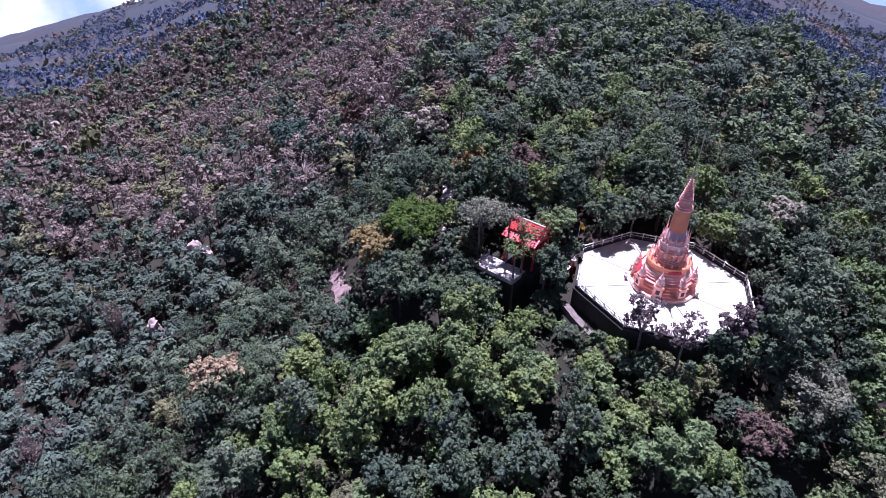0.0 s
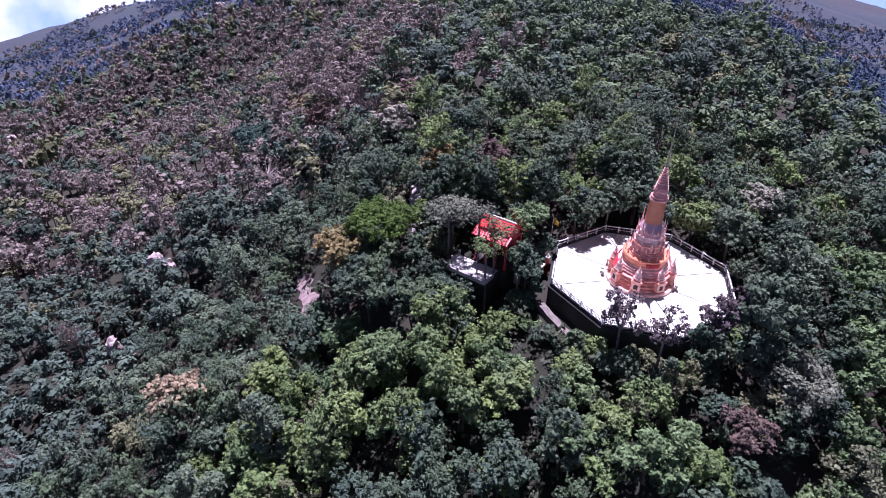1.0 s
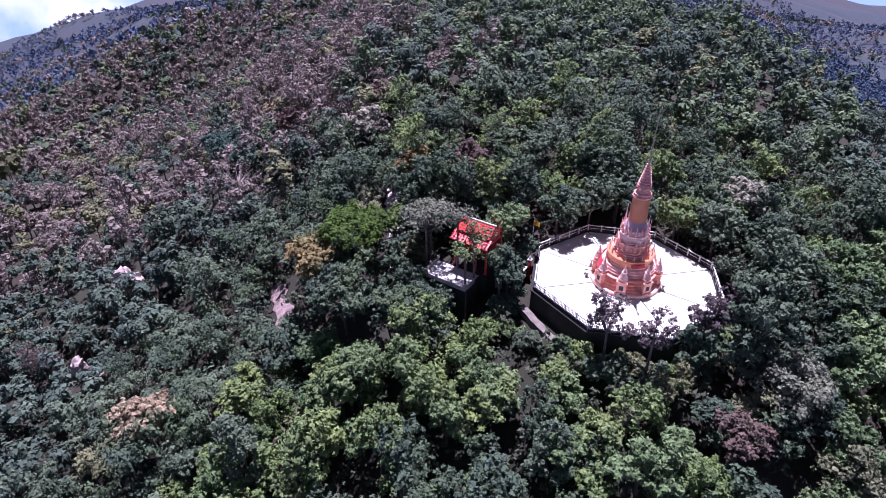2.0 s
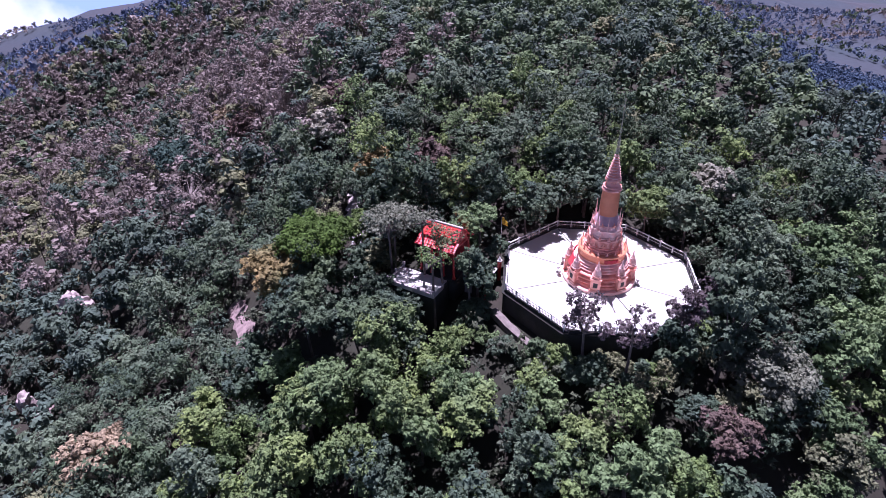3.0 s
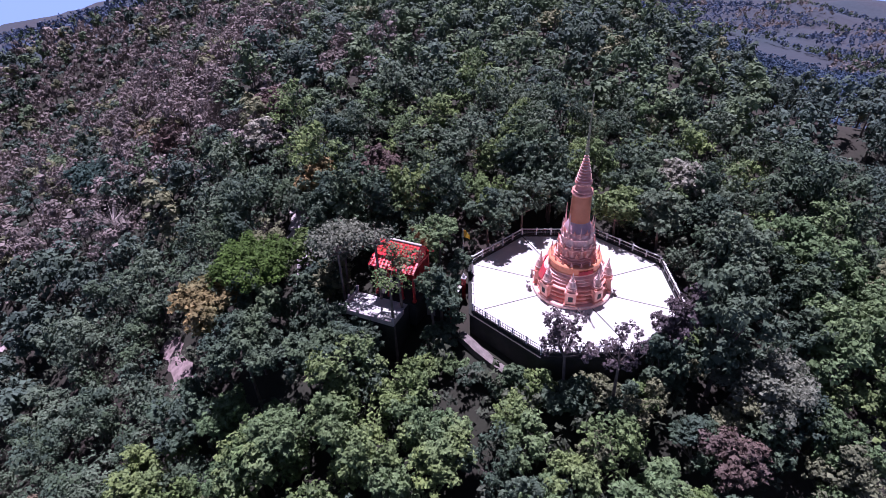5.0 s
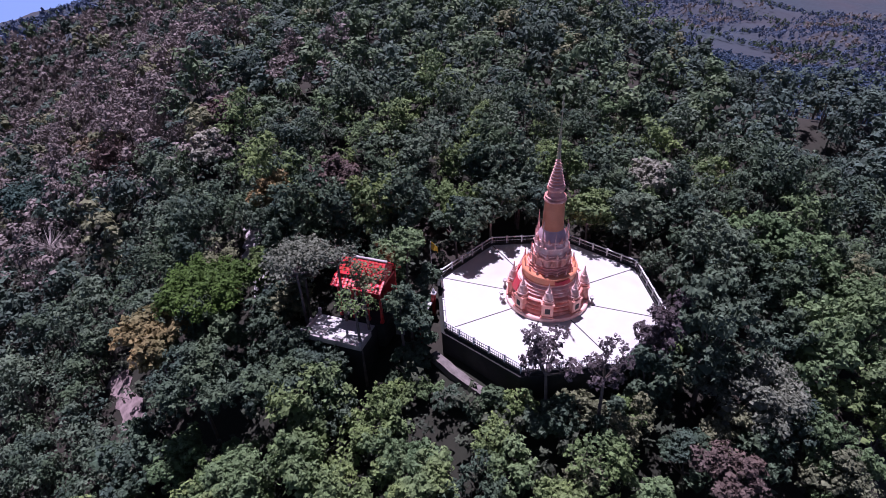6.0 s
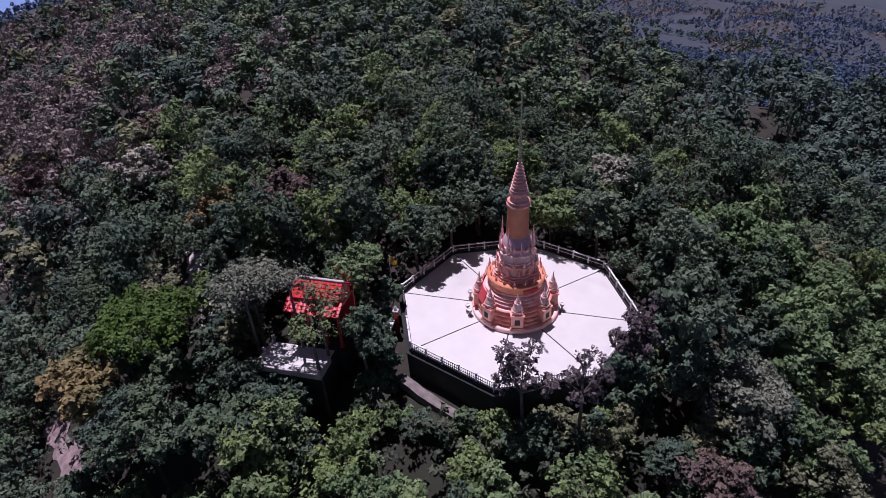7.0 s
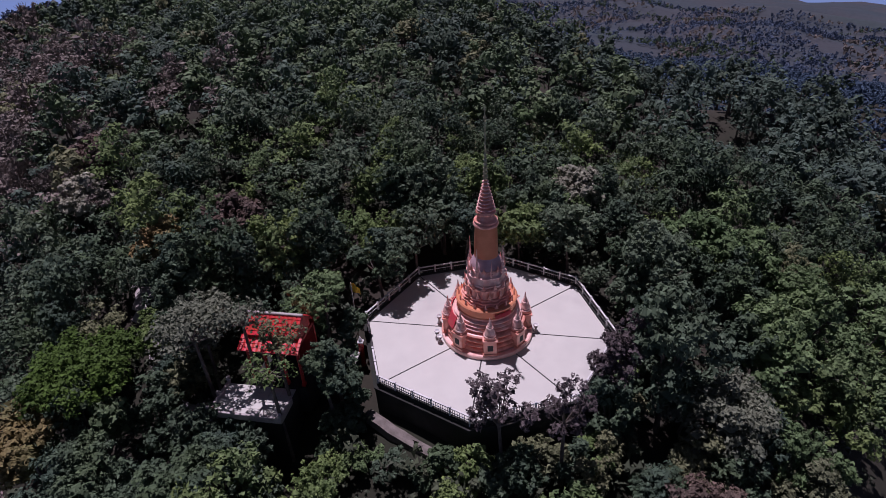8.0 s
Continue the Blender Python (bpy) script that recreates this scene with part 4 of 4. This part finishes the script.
for i, (x, y, top) in enumerate(((-11.2, -12.7, -1.6), (-8.6, -13.6, -2.3), (-6.0, -14.4, -2.6), (-3.2, -15.0, -2.8), (-0.6, -15.4, -2.4), (-10.6, -10.9, -0.5))):
    special(("dark", "mid", "blue")[i % 3], x, y, top, 1.7, 2.6, 1700, 0.17, 15, "low leafy bush beside the walkway", 940 + i)

# low trees that close the gap under the terrace wall
rng_b = np.random.default_rng(77)
for i, a in enumerate(range(263, 366, 8)):
    r = rng_b.uniform(13.7, 15.2)
    leaf = ("dark", "mid", "blue", "dark", "olive")[i % 5]
    special(leaf, r * math.cos(radians(a)), r * math.sin(radians(a)), rng_b.uniform(-0.9, 0.5), rng_b.uniform(1.6, 2.2), 3.6, 1900, 0.18, 17, {"olive": "low brownish bush", "mid": "low green bush"}.get(leaf, "low dark bush") + " under the terrace wall", 900 + i)

# where nothing grows: the terrace, the pavilion's court, the paths
def open_ground(x, y, trees=True):
    if math.hypot(x, y) < (14.3 if y < 2 else 13.5) or (-23.3 < x < -12 and -15.2 < y < -4.2):
        return True
    if -10.6 < x < -1.5 and -13.6 < y < -8.5:
        return True
    for cx, cy, cr in CLEAR:
        if (x - cx) ** 2 + (y - cy) ** 2 < cr * cr:
            return True
    for row in SPECIAL if trees else ():
        if (x - row[1]) ** 2 + (y - row[2]) ** 2 < (row[4] * 0.55 + 0.5) ** 2:
            return True
    return False


def kind_at(x, y, rng):
    """Which sort of tree grows there: dry on the ridge's left shoulder, fresh in front, dark behind."""
    s, p = x * RIDGE[0] + y * RIDGE[1], x * CROSS[0] + y * CROSS[1]
    patch = float(bumps(x, y, 26, 5.3)) * 0.5 + 0.5
    swath = float(bumps(x, y, 62, 0.9)) * 0.5 + 0.5
    dry = np.clip((s - 46) / 26, 0, 1) * np.clip((8 - p) / 26, 0, 1) * min(1.15, 0.2 + 0.45 * patch + 0.85 * swath)
    u = rng.uniform()
    if u < dry * 0.70:
        return "dry"
    if u < dry * 0.70 + 0.035 + 0.08 * dry:
        return "olive"
    if u < dry * 1.05:
        return "dark" if u < dry * 0.95 else "blue"
    fresh = np.clip((25 - s) / 40, 0, 1) * np.clip((15 - p) / 30, 0, 1)
    v = rng.uniform()
    if x > 20 and y > 30 and v < 0.8:
        return "dark" if v < 0.45 else "blue"
    if 9 < x < 25 and -16 < y < 22 and v < 0.7:
        return "dark" if v < 0.45 else "blue"
    if x > 23 and y < 22 and v > 0.52 - 0.25 * patch:
        return "yellow" if v > 0.78 else "mid"
    if x < -40 and y < 12 and v < 0.62:
        return "dark" if v < 0.36 else "blue"
    back = np.clip((y - 12) / 25, 0, 1) * (x < 20)
    if v < 0.10 * (1 - 0.3 * back) + 0.42 * fresh * patch + 0.10 * (p > 12 and s < 0 and x > 24) + 0.12 * (x > 24 and y < 25):
        return "yellow"
    if v < 0.36 + 0.42 * fresh + 0.06 * back:
        return "mid"
    if x > 24 and y < 20 and rng.uniform() < 0.4:
        return "mid"
    return "dark" if rng.uniform() < 0.58 else "blue"


def spots(x0, x1, y0, y1, step, seed, inside):
    rng = np.random.default_rng(seed)
    out = []
    j = 0
    yy = y0
    while yy < y1:
        xx = x0 + (step / 2 if j % 2 else 0)
        while xx < x1:
            x, y = xx + rng.uniform(-0.4, 0.4) * step, yy + rng.uniform(-0.4, 0.4) * step
            if inside(x, y):
                out.append((x, y, rng.uniform(0, 360), rng.uniform(0.78, 1.2)))
            xx += step
        yy += step * 0.87
        j += 1
    return out


def seen_side(x, y):
    a = math.degrees(math.atan2(-(x - 8), y + 78))
    b = math.degrees(math.atan2(-(x - 5), y + 50))
    return (a < 84 and b > -33 and y > -95) or math.hypot(x - 10, y + 66) < 34


def size_at(x, y, s):
    """Lower trees below the terrace wall, so that its floor stays in the open."""
    room = (-0.6 - float(land(x, y))) / 7.6
    if -16 < x < 14 and -26 < y < -10:
        return min(s, max(room + 0.12 * max(0.0, -14 - y) * 0.3, 0.35))
    return s


NEAR_MID = (4.0, -23.0)
in_valley = lambda x, y: math.hypot(x - 61, y - 85) > 36 and x * CROSS[0] + y * CROSS[1] > 92 + 0.12 * max(0.0, x * RIDGE[0] + y * RIDGE[1])
zone = lambda x, y: seen_side(x, y) and not in_valley(x, y) and not open_ground(x, y) and math.hypot(x + 20, y - 10) < 165
all_spots = [(x, y, a, 0.55 + 0.85 * (s - 0.6)) for x, y, a, s in spots(-190, 150, -102, 178, 5.3, 11, zone)]
all_spots += [(x, y, a, s * 1.32) for x, y, a, s in spots(-190, 150, -102, 178, 7.4, 12, zone)]
all_spots.sort(key=lambda q: math.hypot(q[0] - NEAR_MID[0], q[1] - NEAR_MID[1]))
rng_k = np.random.default_rng(5)
near, further = all_spots[:300], all_spots[300:]
protos = {}
for i, kind in enumerate(KINDS):
    protos[kind] = []
    for v in range(3):
        protos[kind].append((prototype(kind, 100 + 10 * i + v, 2000, 0.185), prototype(kind, 150 + 10 * i + v, 3700, 0.145)))
first = {}
for x, y, turn, s in near:
    kind = kind_at(x, y, rng_k)
    v = int(rng_k.integers(0, 3))
    s = size_at(x, y, s)
    m = pose(x, y, float(land(x, y)), rng_k.uniform(-5, 5), rng_k.uniform(-5, 5), turn) @ Matrix.Diagonal((s, s, s * rng_k.uniform(0.82, 1.28), 1))
    big = int(s > 0.95)
    if (kind, v, big) not in first:
        q, tq = protos[kind][v][big]
        first[kind, v, big] = tree_thing(kind, q, tq, KINDS[kind][5], "hillside trees", PALE_BARK if kind == "dry" else None, m)
    else:
        made = copy_thing(first[kind, v, big], Matrix())
        made.matrix_basis = m


# ridge trees swap to the leaf colours that hold painted haze
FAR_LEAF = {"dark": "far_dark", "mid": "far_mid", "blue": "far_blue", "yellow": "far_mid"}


def woods(spots_, count, size, seed, name, label, variants=3, leaf="", ridge=False):
    """One canopy a sort for trees further off, from smaller copies of the same crowns."""
    rng = np.random.default_rng(seed)
    bag = {k: [] for k in KINDS}
    stems = []
    small = {}
    for i, k in enumerate(KINDS):
        small[k] = [[prototype(k, 300 + 17 * v + 7 * i + 3 * b, int(count * (0.65, 1.4)[b]), size * (1.0, 0.78)[b], 0.75)[0] for b in (0, 1)] for v in range(variants)]
    for x, y, turn, s in spots_:
        kind = "mid" if leaf else kind_at(x, y, rng)
        s = size_at(x, y, s)
        q = small[kind][int(rng.integers(0, variants))][int(s > 0.95)]
        a = radians(turn)
        rot = np.array(((math.cos(a), -math.sin(a), 0), (math.sin(a), math.cos(a), 0), (0, 0, 1)))
        z = float(land(x, y))
        bag[kind].append((q @ rot.T * (s, s, s * rng.uniform(0.76, 1.34)) + (x, y, z)).reshape(-1, 3))
        if len(stems) < 2600 and not leaf:
            stems.append(tube([(x, y, z - 0.6), (x + 0.1, y, z + 5 * s)], [0.2, 0.08], 4).reshape(-1, 3))
    for kind, arrays in bag.items():
        if arrays:
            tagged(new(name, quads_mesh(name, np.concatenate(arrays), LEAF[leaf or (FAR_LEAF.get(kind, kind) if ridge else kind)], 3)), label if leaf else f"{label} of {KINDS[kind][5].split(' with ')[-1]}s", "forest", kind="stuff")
    if stems:
        tagged(new("forest_stems", quads_mesh("forest_stems", np.concatenate(stems), BARK)), "grey-brown stems of the forest trees", "forest", kind="stuff")


further = [q for i, q in enumerate(further) if q[3] > 0.95 or i % 2 or math.hypot(q[0] - NEAR_MID[0], q[1] - NEAR_MID[1]) < 72]
split = next(i for i, q in enumerate(further) if math.hypot(q[0] - NEAR_MID[0], q[1] - NEAR_MID[1]) > 72)
woods(further[:split], 1000, 0.20, 21, "forest_canopy", "hillside forest canopy")
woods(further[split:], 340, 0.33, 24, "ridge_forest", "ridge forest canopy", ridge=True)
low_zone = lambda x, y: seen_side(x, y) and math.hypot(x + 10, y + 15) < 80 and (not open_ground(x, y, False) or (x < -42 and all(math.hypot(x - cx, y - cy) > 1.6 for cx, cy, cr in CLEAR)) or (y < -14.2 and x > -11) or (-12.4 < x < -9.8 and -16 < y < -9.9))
woods([(x, y, a, 0.26 + 0.2 * s) for x, y, a, s in spots(-95, 75, -95, 70, 3.3, 51, low_zone)], 120, 0.56, 25, "undergrowth", "undergrowth between the trees, leaf colour darkened for shade", 3, "under")
# valley trees take the haze-blue leaf colour
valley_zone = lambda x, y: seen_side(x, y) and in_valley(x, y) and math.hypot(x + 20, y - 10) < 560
woods([(x, y, a, s * 0.85) for x, y, a, s in spots(-420, 420, -60, 600, 5.6, 61, valley_zone)], 60, 0.85, 26, "valley_woods", "dense woods on the valley floor, tinted blue for haze", 4, "valley")
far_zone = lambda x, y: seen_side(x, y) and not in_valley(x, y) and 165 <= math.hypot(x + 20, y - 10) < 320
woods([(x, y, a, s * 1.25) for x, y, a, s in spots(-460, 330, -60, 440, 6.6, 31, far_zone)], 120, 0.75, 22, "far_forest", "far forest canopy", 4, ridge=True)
plain_zone = lambda x, y: seen_side(x, y) and (560 if in_valley(x, y) else 320) <= math.hypot(x + 20, y - 10) < 1250
brownish = lambda x, y: bumps(x, y, 120, 2.7) > 0.42
grove = lambda x, y: bumps(x, y, 260, 0.4) + 0.6 * bumps(x, y, 90, 1.4) > -0.12
hedge = lambda x, y: abs(bumps(x, y, 420, 6.1)) < 0.035 or abs(bumps(x, y, 300, 2.9) - 0.3) < 0.03
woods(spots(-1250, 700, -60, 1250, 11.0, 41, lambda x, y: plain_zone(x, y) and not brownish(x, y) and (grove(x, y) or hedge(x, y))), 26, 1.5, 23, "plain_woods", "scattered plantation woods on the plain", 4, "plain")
woods(spots(-1250, 700, -60, 1250, 12.5, 42, lambda x, y: plain_zone(x, y) and brownish(x, y)), 24, 1.6, 27, "scrub_woods", "dry brownish scrub woods on the plain", 4, "dry")
woods(spots(-1250, 700, -60, 1250, 9.0, 43, lambda x, y: plain_zone(x, y) and hedge(x, y)), 26, 1.4, 28, "hedge_woods", "dark rows of trees across the plain", 4, "dark")
